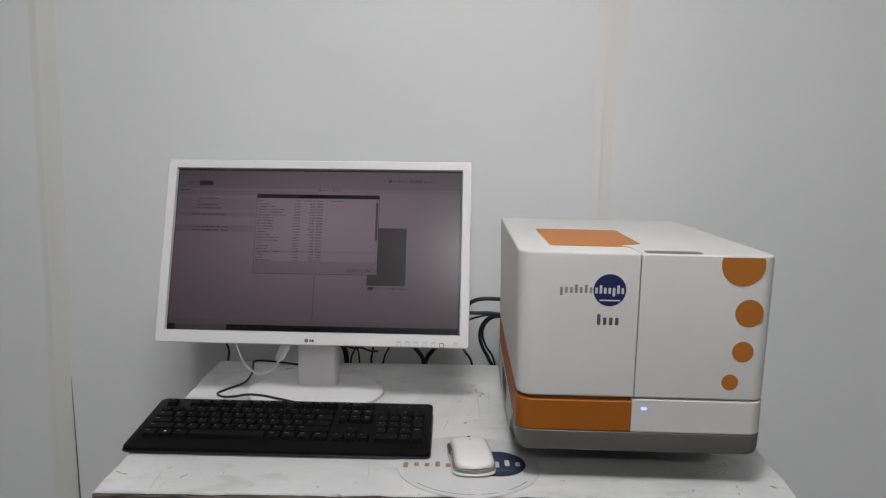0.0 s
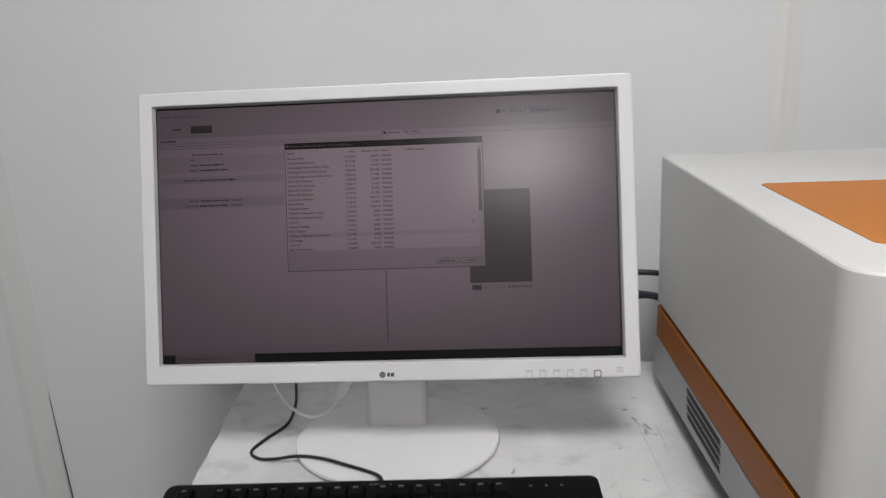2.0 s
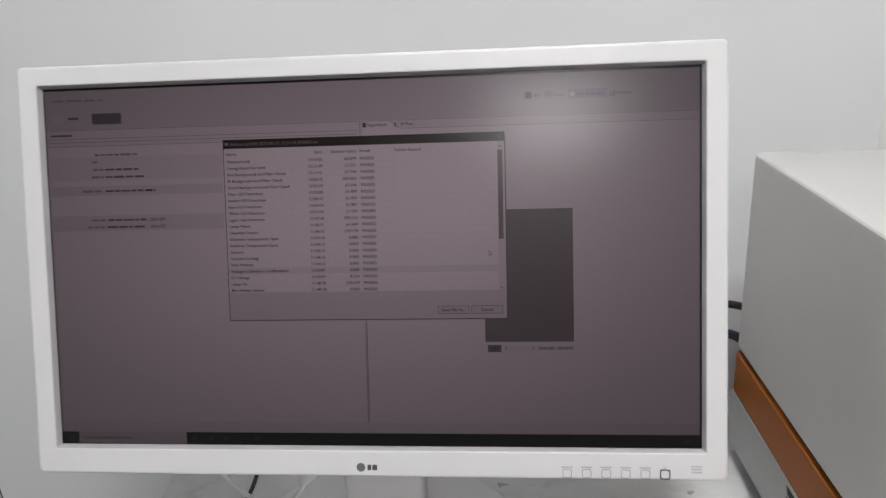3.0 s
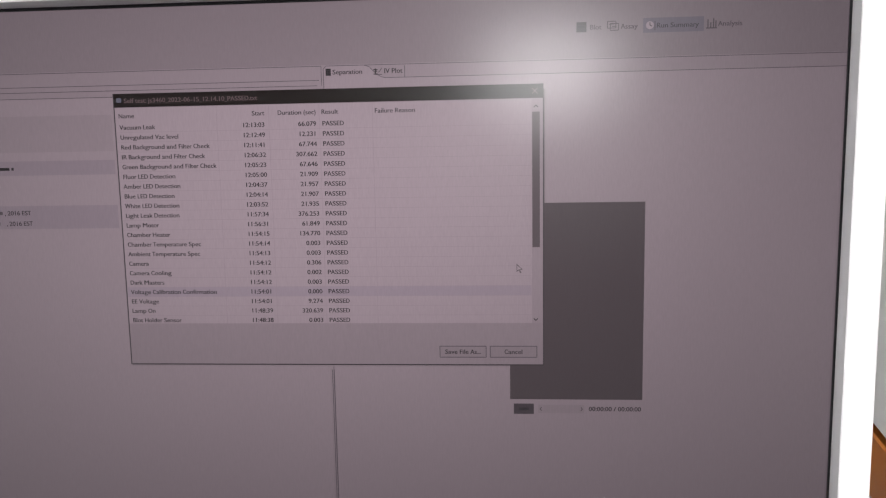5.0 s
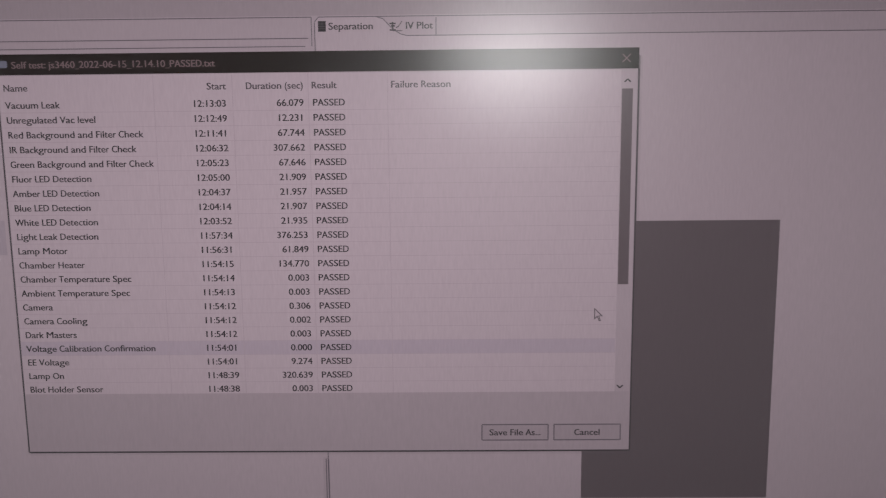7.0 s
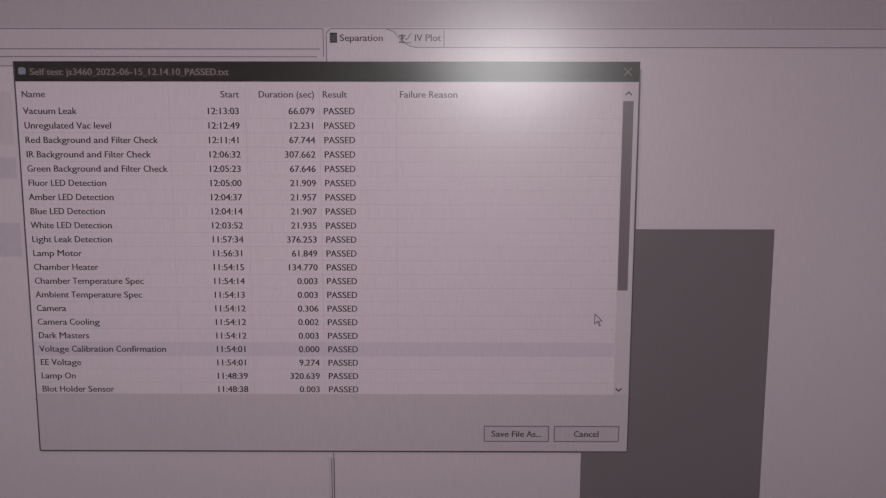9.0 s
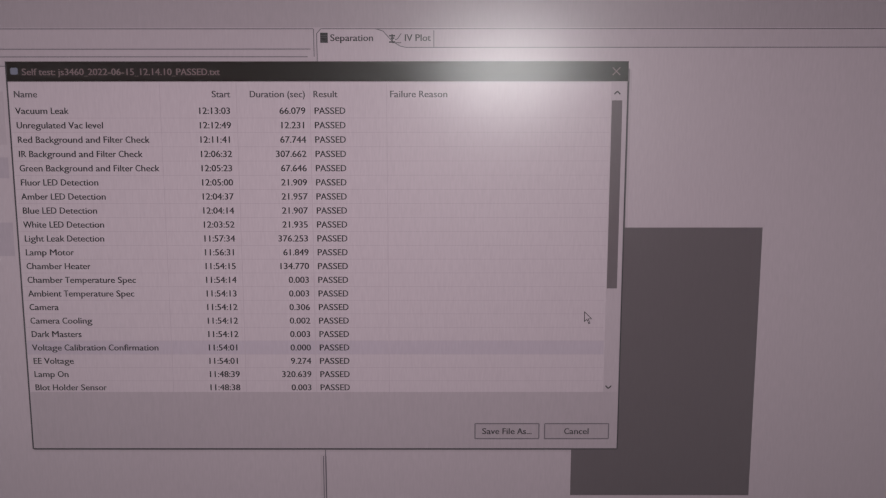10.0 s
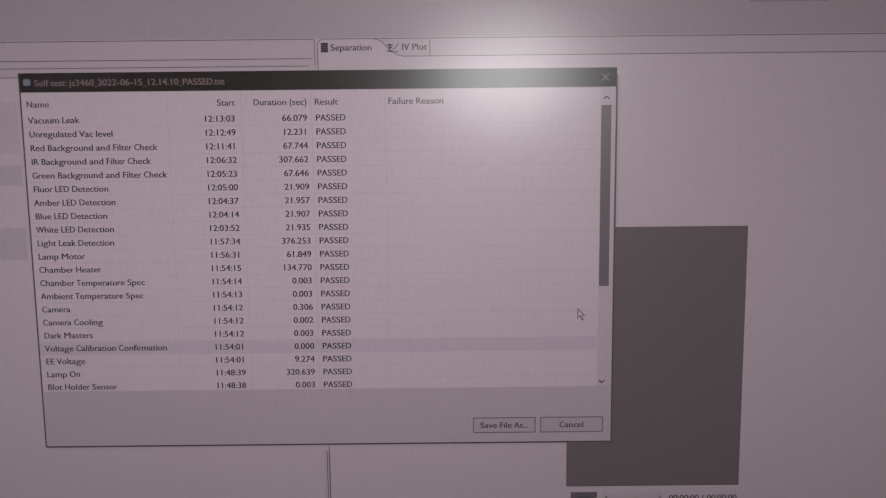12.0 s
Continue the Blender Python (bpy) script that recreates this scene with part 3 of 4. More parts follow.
def ui_text(name, items, colour, layer, cap=8.5):
    """items: text, x, middle height, 'l', 'r' or 'c'. One mesh a piece of text, spaced as a screen spaces it."""
    w = -0.00006 * layer
    k = cap / CAP
    em = cap / 0.70
    for s, x, y, side in items:
        bm = bmesh.new()
        total = em * sum(WIDTHS[ch] for ch in s)
        pen = {"l": x - 0.09 * em, "r": x - total + 0.06 * em, "c": x - total / 2}[side]
        for ch in s:
            if ch != " ":
                me = glyphs(ch)[0]
                kx = em * WIDTHS[ch] / advance(ch)
                for strike, back in ((-0.24, 0.0), (0.24, 0.00002)):
                    n = len(bm.verts)
                    bm.from_mesh(me)
                    bm.verts.ensure_lookup_table()
                    for v in bm.verts[n:]:
                        p = at(pen + strike + v.co.x * kx, y + cap / 2 - v.co.y * k)
                        v.co = (p[0], w + back, p[1])
            pen += em * WIDTHS[ch]
        part(name, bm, C[colour], screen)


# window ground, header strips and left pane
ui_rect("header_strip", 0, 0, 1920, 46, "header", 1)
ui_rect("toolbar_strip", 0, 46, 1920, 122, "header", 2)
ui_lines("menu_mark", [(30, 36, 62, 36), (72, 36, 118, 36), (128, 37, 160, 37), (170, 37, 186, 37)], "entry", 3, 5)
ui_poly("round_icon", ellipse(42, 90, 16, 16, 24), "band", 3)
ui_lines("icon_caption", [(72, 89, 106, 89)], "soft_ink", 3, 7)
ui_poly("status_chip", rounded(148, 76, 240, 108, 5, 3), "chip", 3, "dark status button")
ui_lines("pane_caption", [(16, 139, 82, 139)], "soft_ink", 3, 6)
ui_rect("left_pane", 8, 172, 955, 1010, "panel", 2)
ui_rect("left_band", 8, 205, 955, 275, "window", 3)
for y0, y1 in ((292, 320), (380, 426)):
    ui_rect("left_band", 8, y0, 955, y1, "band", 3)
words = random.Random(4)
for x0, x1, y, ink in ((168, 284, 199, "entry"), (152, 164, 199, "soft_ink"), (142, 162, 220, "entry"), (144, 176, 243, "entry"), (182, 286, 243, "soft_ink"), (138, 176, 265, "entry"), (182, 302, 265, "soft_ink"),
                       (108, 172, 307, "entry"), (180, 298, 307, "soft_ink"), (304, 335, 307, "ink"), (132, 176, 394, "entry"), (184, 304, 394, "soft_ink"), (118, 172, 415, "entry"), (180, 304, 415, "soft_ink")):
    # words too small to read: plain bars of their length
    x = x0
    while x < x1 - 3:
        e = min(x1, x + words.uniform(12, 34))
        ui_lines("left_entry", [(x, y, e, y)], ink, 4, words.uniform(5.0, 6.6))
        x = e + 4
ui_text("left_entry", [(", 2016 EST", 362, 394, "r"), (", 2016 EST", 364, 415, "r")], "ink", 4.5)
ui_lines("pane_edge", [(0, 124, 958, 124), (0, 150, 954, 150), (958.5, 124, 958.5, 160), (0, 172, 950, 172), (0, 160, 950, 160)], "line", 5, 1.2)
# right pane with its tabs
ui_rect("right_pane", 964, 148, 1912, 1010, "panel", 2)
ui_poly("tab_sheet", [(963, 149), (963, 130), (968, 124), (1040, 124), (1050, 127), (1062, 140), (1072, 146), (1080, 148), (1080, 149)], "panel", 3)
ui_lines("tab_edge", [(962.5, 1008, 962.5, 130), (962.5, 130, 968, 124), (968, 124, 1920, 124), (1040, 124, 1050, 127), (1050, 127, 1062, 140), (1062, 140, 1072, 146),
                      (1072, 146, 1080, 148), (1080, 148, 1920, 148), (1117, 126, 1117, 148)], "line", 5, 1.2)
ui_lines("pane_divider", [(959.5, 712, 959.5, 1008), (963.0, 712, 963.0, 1008)], "line", 5, 1.3)
ui_rect("tab_icon", 967, 129, 977, 142, "ink", 5)
ui_lines("tab_icon", [(967, 132.5, 977, 132.5), (967, 135.5, 977, 135.5), (967, 138.5, 977, 138.5)], "soft_ink", 6, 0.7)
ui_lines("plot_icon", [(1062, 131, 1062, 142), (1058, 133, 1066, 133), (1060, 136, 1065, 136), (1058, 141, 1066, 141)], "ink", 5, 1.8)
ui_lines("plot_icon", [(1066, 138, 1069, 137), (1069, 137, 1074, 130), (1062, 142, 1074, 142)], "soft_ink", 5, 1.2)
ui_text("tab_text", [("Separation", 981, 135.5, "l"), ("IV Plot", 1079, 135.5, "l")], "ink", 6)
ui_rect("selected_tab", 1555, 54, 1663, 80, "blue", 4)
ui_rect("blot_icon", 1435, 58, 1453, 76, "edge", 5)
ui_lines("blot_icon", [(1437, 64, 1451, 64), (1437, 70, 1451, 70)], "soft_ink", 6, 1.0)
for x0, y0 in ((1491, 58), (1496, 62)):
    ui_lines("assay_icon", [(x0, y0, x0 + 15, y0), (x0, y0 + 12, x0 + 15, y0 + 12), (x0, y0, x0, y0 + 12), (x0 + 15, y0, x0 + 15, y0 + 12), (x0 + 3, y0 + 5, x0 + 11, y0 + 5)], "soft_ink", 5, 1.4)
ui_poly("summary_icon", ellipse(1567, 67, 7, 7, 20), "paper", 5)
ui_lines("summary_icon", [(1567, 62, 1567, 67), (1567, 67, 1571, 69), (1576, 60, 1576, 76)], "soft_ink", 6, 1.6)
ui_lines("analysis_icon", [(1670, 60, 1670, 75), (1675, 65, 1675, 75), (1680, 58, 1680, 75), (1684, 62, 1684, 76), (1667, 75, 1686, 75)], "soft_ink", 5, 2.0)
ui_text("toolbar_text", [("Blot", 1460, 67.5, "l"), ("Assay", 1516, 67.5, "l"), ("Analysis", 1689, 67.5, "l")], "soft_ink", 6)
ui_text("toolbar_text", [("Run Summary", 1580, 67.5, "l")], "edge", 6)
# picture pane and its player
ui_rect("picture_pane", 1310, 387, 1564, 770, "image", 6.5, "dark grey picture pane")
ui_rect("play_button", 1317, 779, 1356, 800, "soft_ink", 4)
ui_lines("play_button", [(1327, 789.5, 1346, 789.5)], "edge", 5, 5)
ui_rect("seek_track", 1364, 781, 1453, 798, "window", 4)
ui_lines("seek_arrow", [(1371, 786, 1368, 789.5), (1368, 789.5, 1371, 793)], "soft_ink", 5, 1.6)
ui_lines("seek_arrow", [(1447, 786, 1450, 789.5), (1450, 789.5, 1447, 793)], "soft_ink", 5, 1.6)
ui_text("player_text", [("00:00:00 / 00:00:00", 1463, 789, "l")], "ink", 5)
# task bar
ui_rect("task_bar", 397, 1042, 1920, 1080, "task", 4)
ui_rect("task_corner", 0, 1042, 54, 1080, "task", 4)
ui_rect("task_field", 54, 1042, 397, 1080, "header", 4)
ui_lines("task_field", [(70, 1061, 230, 1061)], "entry", 5, 5)
for x in (27, 423, 475, 520, 617, 1880):
    ui_rect("task_icon", x - 8, 1054, x + 8, 1068, "edge", 5)
# unlit border of the panel inside the frame
for x0, y0, x1, y1 in ((0, 0, 1920, 6.5), (1915, 6.5, 1920, 1080), (0, 6.5, 3, 1080)):
    ui_rect("panel_border", x0, y0, x1, y1, "task", 12, "unlit black border of the display")
# the report window
for g, c in ((9, "panel"), (5, "window"), (2, "shadow")):
    ui_poly("window_shadow", rounded(550 - g + 2, 175, 1375 + g, 701 + g, g, 3), c, 4 + (9 - g) * 0.1 + 0.5)
ui_rect("report_window", 549.5, 166, 1375, 701, "dialog", 7, "report window")
ui_rect("title_bar", 549.5, 166, 1375, 192, "bar", 8, "dark title bar")
ui_rect("report_list", 551, 193, 1353, 618, "paper", 8, "white report list")
ui_rect("scroll_track", 1353, 193, 1373, 618, "scroll", 8)
ui_rect("scroll_thumb", 1354, 217, 1368, 471, "thumb", 9, "grey scroll thumb")
ui_lines("scroll_arrow", [(1357, 209, 1361, 205), (1361, 205, 1365, 209)], "ink", 9, 1.7)
ui_lines("scroll_arrow", [(1356, 609, 1360, 613), (1360, 613, 1364, 609)], "ink", 9, 1.7)
ui_lines("window_edge", [(549.5, 166, 549.5, 701), (1375, 192, 1375, 701), (549.5, 701, 1375, 701)], "edge", 9, 1.9)
ui_lines("close_cross", [(1354, 174, 1364, 184), (1354, 184, 1364, 174)], "bar_text", 9, 1.3)
ui_poly("window_icon", rounded(555, 174, 565, 183, 2, 2), "folder", 9)
ui_text("title_text", [("Self test: js3460_2022-06-15_12.14.10_PASSED.txt", 571, 179.5, "l")], "bar_text", 9)
ui_text("list_heading", [("Name", 558, 208.5, "l"), ("Start", 845, 208.5, "r"), ("Duration (sec)", 945, 208.5, "r"), ("Result", 957, 208.5, "l"), ("Failure Reason", 1059, 208.5, "l")], "edge", 9)
REPORT = """Vacuum Leak|12:13:03|66.079
Unregulated Vac level|12:12:49|12.231
Red Background and Filter Check|12:11:41|67.744
IR Background and Filter Check|12:06:32|307.662
Green Background and Filter Check|12:05:23|67.646
Fluor LED Detection|12:05:00|21.909
Amber LED Detection|12:04:37|21.957
Blue LED Detection|12:04:14|21.907
White LED Detection|12:03:52|21.935
Light Leak Detection|11:57:34|376.253
Lamp Motor|11:56:31|61.849
Chamber Heater|11:54:15|134.770
Chamber Temperature Spec|11:54:14|0.003
Ambient Temperature Spec|11:54:13|0.003
Camera|11:54:12|0.306
Camera Cooling|11:54:12|0.002
Dark Masters|11:54:12|0.003
Voltage Calibration Confirmation|11:54:01|0.000
EE Voltage|11:54:01|9.274
Lamp On|11:48:39|320.639
Blot Holder Sensor|11:48:38|0.003""".splitlines()
for k, row in enumerate(REPORT):
    a, b, c = row.split("|")
    y = 230.3 + 19.05 * k
    ui_text("report_text", [(a, 559, y, "l"), (b, 845, y, "r"), (c, 945, y, "r"), ("PASSED", 958, y, "l")], "ink", 9)
    if k:
        ui_lines("row_line", [(551, y - 9.5, 1352, y - 9.5)], "faint", 8.5, 0.8)
ui_rect("highlight_bar", 551, 230.3 + 19.05 * 17 - 9.4, 1352, 230.3 + 19.05 * 17 + 9.4, "hover", 8.55)
ui_lines("column_line", [(x, 194, x, 618) for x in (752, 854, 952, 1054)], "faint", 8.6, 0.9)
for x0, x1, s in ((1174, 1264, "Save File As..."), (1272, 1362, "Cancel")):
    ui_rect("dialog_button", x0, 664, x1, 686, "button_face", 8)
    ui_lines("dialog_button", [(x0, 664, x1, 664), (x0, 686, x1, 686), (x0, 664, x0, 686), (x1, 664, x1, 686)], "line", 9, 1.6)
    ui_text("dialog_button_text", [(s, (x0 + x1) / 2, 675, "c")], "ink", 9)
tip_x, tip_y = 1323.8, 502.5
ARROW = ((0, 0), (0, 16), (4, 12.5), (6.5, 18.5), (9, 17.5), (6.5, 11.5), (11.5, 11.5))
HEART = ((1, 2.5), (1, 13.5), (4.2, 10.8), (7, 17), (7.8, 16.6), (5, 10.6), (9.2, 10.6))
ui_poly("mouse_pointer", [(tip_x + x, tip_y + y) for x, y in ARROW], "ink", 10)
ui_poly("mouse_pointer", [(tip_x + x, tip_y + y) for x, y in HEART], "cursor_white", 11)

# ---- the keyboard ----
KL, KD = 0.4590, 0.1640
KB = pose(-0.0218, -0.1920, TOP, 0, 0, 0.96)
keyboard = thing("keyboard", KB, "black full-size wired computer keyboard on the table", "keyboard")
SLOPE = (0.0295 - 0.0105) / KD


def deck(y):
    return 0.0105 + SLOPE * (y + KD / 2)


def keyboard_body():
    def ring(g, lift, r):
        return [(x, y, lift + deck(y)) for x, y in rounded(-KL / 2 + g, -KD / 2 + g, KL / 2 - g, KD / 2 - g, r, 5)]
    foot = [(x, y, 0.0015 + 0.35 * max(0.0, deck(y) - 0.0105)) for x, y in rounded(-KL / 2 + 0.008, -KD / 2 + 0.006, KL / 2 - 0.008, KD / 2 - 0.01, 0.01, 5)]
    low = [(x, y, 0.0045 + 0.4 * max(0.0, deck(y) - 0.0105)) for x, y in rounded(-KL / 2 + 0.001, -KD / 2, KL / 2 - 0.001, KD / 2 - 0.002, 0.009, 5)]
    return loft([foot, low, ring(0, -0.004, 0.009), ring(0.0006, -0.0012, 0.009), ring(0.003, 0.0, 0.008)])


smooth(part("body", keyboard_body(), BODY_BLACK, keyboard), 30)
TRIM_BLACK = surface("satin_black_case_edge", (0.006, 0.006, 0.0065), (0.010, 0.010, 0.0105), 0.32, 18, 900, 0.05, spec=0.5)
smooth(part("lower_case", loft([[(x, y, z + 0.4 * max(0.0, deck(y) - 0.0105)) for x, y in rounded(-KL / 2 + g, -KD / 2 - 0.001 + g, KL / 2 - g, KD / 2 - 0.003 - g, 0.009, 5)]
                                for g, z in ((0.004, 0.0012), (0.0004, 0.0026), (-0.0008, 0.0042), (-0.0004, 0.0052), (0.002, 0.0056))]), TRIM_BLACK, keyboard, "satin black lower case edge"), 40)
for x in (-0.19, 0.19):
    for y, h in ((-0.07, 0.0015), (0.065, 0.0058)):
        part("rubber_foot", block((x - 0.012, y - 0.005, 0), (x + 0.012, y + 0.005, h), 0.0006, 1), CABLE_BLACK, keyboard)
part("cable_outlet", block((-0.0075, KD / 2 - 0.006, 0.0140), (0.0035, KD / 2 + 0.006, 0.0225), 0.002, 2), CABLE_BLACK, keyboard, "moulded cable outlet")
CAP_MESHES = {}


def key_mesh(w, d, legend):
    k = (round(w, 4), round(d, 4), legend)
    if k not in CAP_MESHES:
        a, b, h, ins = w / 2, d / 2, 0.0062, 0.0022
        bm = loft([[(x, y, z) for x, y in rounded(-a + g, -b + g, a - g, b - g, r, 2)] for g, z, r in ((0, 0, 0.001), (ins * 0.75, h * 0.9, 0.0018), (ins, h, 0.0016))])
        if legend:
            n = len(bm.faces)
            lw, lh = (0.0020, 0.0030) if legend == 1 else ((0.0060, 0.0024) if legend == 2 else (0.0036, 0.0030))
            x0, y0 = -a + ins + 0.002, b - ins - 0.0024 - lh
            if legend == 3:
                x0, y0 = -lw / 2, -lh / 2
            bm.faces.new([bm.verts.new((x, y, h + 0.0001)) for x, y in ((x0, y0), (x0 + lw, y0), (x0 + lw, y0 + lh), (x0, y0 + lh))])
            bm.faces.ensure_lookup_table()
            for f in bm.faces[n:]:
                f.material_index = 1
        me = bpy.data.meshes.new("key")
        bmesh.ops.recalc_face_normals(bm, faces=bm.faces[:])
        bm.to_mesh(me)
        bm.free()
        me.materials.append(KEY_BLACK)
        me.materials.append(LEGEND_WHITE if legend == 3 else LEGEND)
        CAP_MESHES[k] = me
    return CAP_MESHES[k]


U = 0.019


def key(x, row_y, w, legend=1, tall=1.0):
    ob = new("key", key_mesh(w * U - 0.0014, tall * U - 0.0014, legend))
    ob.parent = keyboard
    y = row_y - (tall - 1) * U / 2
    ob.matrix_basis = pose(x + w * U / 2, y, deck(y) - 0.0002, math.degrees(math.atan(SLOPE)))


kx = -KL / 2 + 0.0160
ry = [0.0605, 0.0335, 0.0145, -0.0045, -0.0235, -0.0425]
for start, n in ((0, 1), (2, 4), (6.5, 4), (11, 4)):
    for i in range(n):
        key(kx + (start + i) * U, ry[0], 1, 2)
for r, widths in ((1, [1] * 13 + [2]), (2, [1.5] + [1] * 12 + [1.5]), (3, [1.75] + [1] * 11 + [2.25]), (4, [2.25] + [1] * 10 + [2.75]),
                  (5, [1.25, 1.25, 1.25, 6.25, 1.25, 1.25, 1.25, 1.25])):
    x = kx
    for i, w in enumerate(widths):
        legend = 2 if w > 1.2 else 1
        if r == 5:
            legend = {1: 3, 3: 0}.get(i, 2)
        key(x, ry[r], w, legend)
        x += w * U
nx = kx + 15 * U + 0.0065
for i in range(3):
    key(nx + i * U, ry[0], 1, 2)
    key(nx + i * U, ry[1], 1, 2)
    key(nx + i * U, ry[2], 1, 2)
    key(nx + i * U, ry[5], 1, 1)
key(nx + U, ry[4], 1, 1)
px = nx + 3 * U + 0.0065
for i in range(4):
    key(px + i * U, ry[1], 1, 1)
for r in (2, 3, 4):
    for i in range(3):
        key(px + i * U, ry[r], 1, 1)
key(px, ry[5], 2, 1)
key(px + 2 * U, ry[5], 1, 1)
key(px + 3 * U, ry[2], 1, 1, 2.0)
key(px + 3 * U, ry[4], 1, 2, 2.0)
part("brand_bar", block((-0.012, -0.0006, 0), (0.012, 0.0006, 0.0002)), LEGEND, keyboard, m=pose(-0.0, 0.0735, deck(0.0735), math.degrees(math.atan(SLOPE))))
for i in range(3):
    part("status_mark", block((-0.0015, -0.0008, 0), (0.0015, 0.0008, 0.0002)), LEGEND, keyboard, m=pose(px + 0.016 + i * 0.016, 0.066, deck(0.066), math.degrees(math.atan(SLOPE))))

# ---- mouse pad and mouse ----
PADX, PADY, PADR, PADT = 0.265, -0.281, 0.104, 0.0016
pad = thing("mouse_pad", pose(PADX, PADY, TOP), "thin round white mouse pad with a navy disc print", "mouse pad")
smooth(part("sheet", loft([[(x, y, z) for x, y in ellipse(0, 0, PADR - g, PADR - g, 72)] for g, z in ((0, 0), (0, PADT - 0.0003), (0.0006, PADT))]), PAD_WHITE, pad))
def flat(name, outline, z, material, parent, label=""):
    bm = bmesh.new()
    bm.faces.new([bm.verts.new((x, y, z)) for x, y in outline])
    return part(name, bm, material, parent, label)
flat("navy_disc", ellipse(0.043, 0.004, 0.041, 0.043, 48), PADT + 0.0003, PAD_NAVY, pad, "navy blue printed disc")
for a0, a1 in ((223, 275), (280, 295), (304, 328)):
    r = PADR - 0.0075
    arc_o, arc_i = ellipse(0, 0, r, r, 30, a0, a1), ellipse(0, 0, r - 0.0012, r - 0.0012, 30, a0, a1)
    bm = bmesh.new()
    vo, vi = [bm.verts.new((x, y, PADT + 0.0002)) for x, y in arc_o], [bm.verts.new((x, y, PADT + 0.0002)) for x, y in arc_i]
    for i in range(len(vo) - 1):
        bm.faces.new((vo[i], vo[i + 1], vi[i + 1], vi[i]))
    part("printed_arc", bm, INK, pad)


def word_bars(x0, x1, base, high, shape, fill=0.56):
    """Plain upright bars in place of a brand word; shape: x for a middle bar, t for a tall one, q for one that hangs below."""
    step = (x1 - x0) / len(shape)
    for i, c in enumerate(shape):
        lo, hi = base - (0.42 * high if c == "q" else 0.0), base + high * (1.42 if c == "t" else 1.0)
        mid = x0 + (i + 0.5) * step
        yield mid - step * fill / 2, lo, mid + step * fill / 2, hi


for a, b, c, d in word_bars(-0.098, -0.006, -0.013, 0.0125, "qxxtxt", 0.46):
    flat("printed_bar", rounded(a, b, c, d, 0.002, 2), PADT + 0.0003, PAD_ORANGE, pad)
for a, b, c, d in word_bars(0.034, 0.080, -0.004, 0.014, "qtx", 0.46):
    flat("printed_bar", rounded(a, b, c, d, 0.002, 2), PADT + 0.0005, PAD_WHITE, pad)
flat("printed_bar", rounded(0.026, -0.020, 0.064, -0.018, 0.0008, 2), PADT + 0.0005, PAD_FAINT, pad)

mouse = thing("mouse", pose(0.2695, -0.2800, TOP + PADT, 0, 0, 7), "white wireless mouse with silver-grey band on its pad", "mouse")


def mouse_rings(scale_w, z_lo, z_hi, crown):
    """Cross-sections from front to back, each an upper half dome over a flat foot."""
    rings = []
    n = 22
    for j in range(n + 1):
        s = -math.cos(math.pi * j / n)
        y = s * 0.0475
        end = max(0.0, 1 - abs(s) ** (9.0 if s < 0 else 7.0)) ** 0.5
        w = (0.0295 - 0.0015 * math.cos(s * 2.2)) * max(end, 0.06) * scale_w
        h = z_lo + (z_hi - z_lo) * (0.22 + 0.78 * max(0.0, 1 - ((s + 0.08) / 1.25) ** 2)) * max(end, 0.3)
        ring = [(w * math.copysign(abs(math.cos(a)) ** 0.75, math.cos(a)), -y, z_lo + (h - z_lo) * math.sin(a) ** crown) for a in [math.pi * k / 18 for k in range(19)]]
        rings.append([(x, yy, max(z, z_lo)) for x, yy, z in ring])
    return rings


smooth(part("lower_case", loft(mouse_rings(1.10, 0.0025, 0.0150, 0.45)), MOUSE_WHITE, mouse), 40)
smooth(part("band", loft(mouse_rings(1.075, 0.0090, 0.0215, 0.45)), MOUSE_GREY, mouse, "silver-grey side band"), 40)
smooth(part("shell", loft(mouse_rings(0.985, 0.0135, 0.0315, 0.5)), MOUSE_WHITE, mouse, "white top shell"), 40)
top_line = [max(r, key=lambda p: p[2]) for r in mouse_rings(0.985, 0.0135, 0.0315, 0.5)]
cable("button_seam", [(0, p[1], p[2] - 0.0001) for p in top_line if 0.008 < p[1] < 0.022], 0.0006, CHARCOAL, "", parent=mouse)
# Solid dark block added in place of the recessed thumb notch.
part("thumb_notch", block((-0.0322, 0.008, 0.0110), (-0.0250, 0.036, 0.0180), 0.0020, 2), CHARCOAL, mouse, "dark block for the thumb notch")
part("foot", block((-0.02, -0.04, 0), (0.02, 0.04, 0.003), 0.001, 1), CABLE_BLACK, mouse)
part("wheel", loft([[(x, 0.0325 + y, 0.0232 + z) for y, z in ellipse(0, 0, 0.0060, 0.0060, 20)] for x in (-0.0022, 0.0022)]), CHARCOAL, mouse, "dark scroll wheel")

# ---- the instrument ----
X0, X1, Y0, Y1 = 0.3264, 0.6680, -0.3342, 0.1540
inst = thing("laboratory_instrument", pose((X0 + X1) / 2, (Y0 + Y1) / 2, TOP), "white boxy laboratory analyser with orange panels and dots", "lab instrument")
IO = Matrix.Translation((-(X0 + X1) / 2, -(Y0 + Y1) / 2, -TOP))
SX = 0.4863


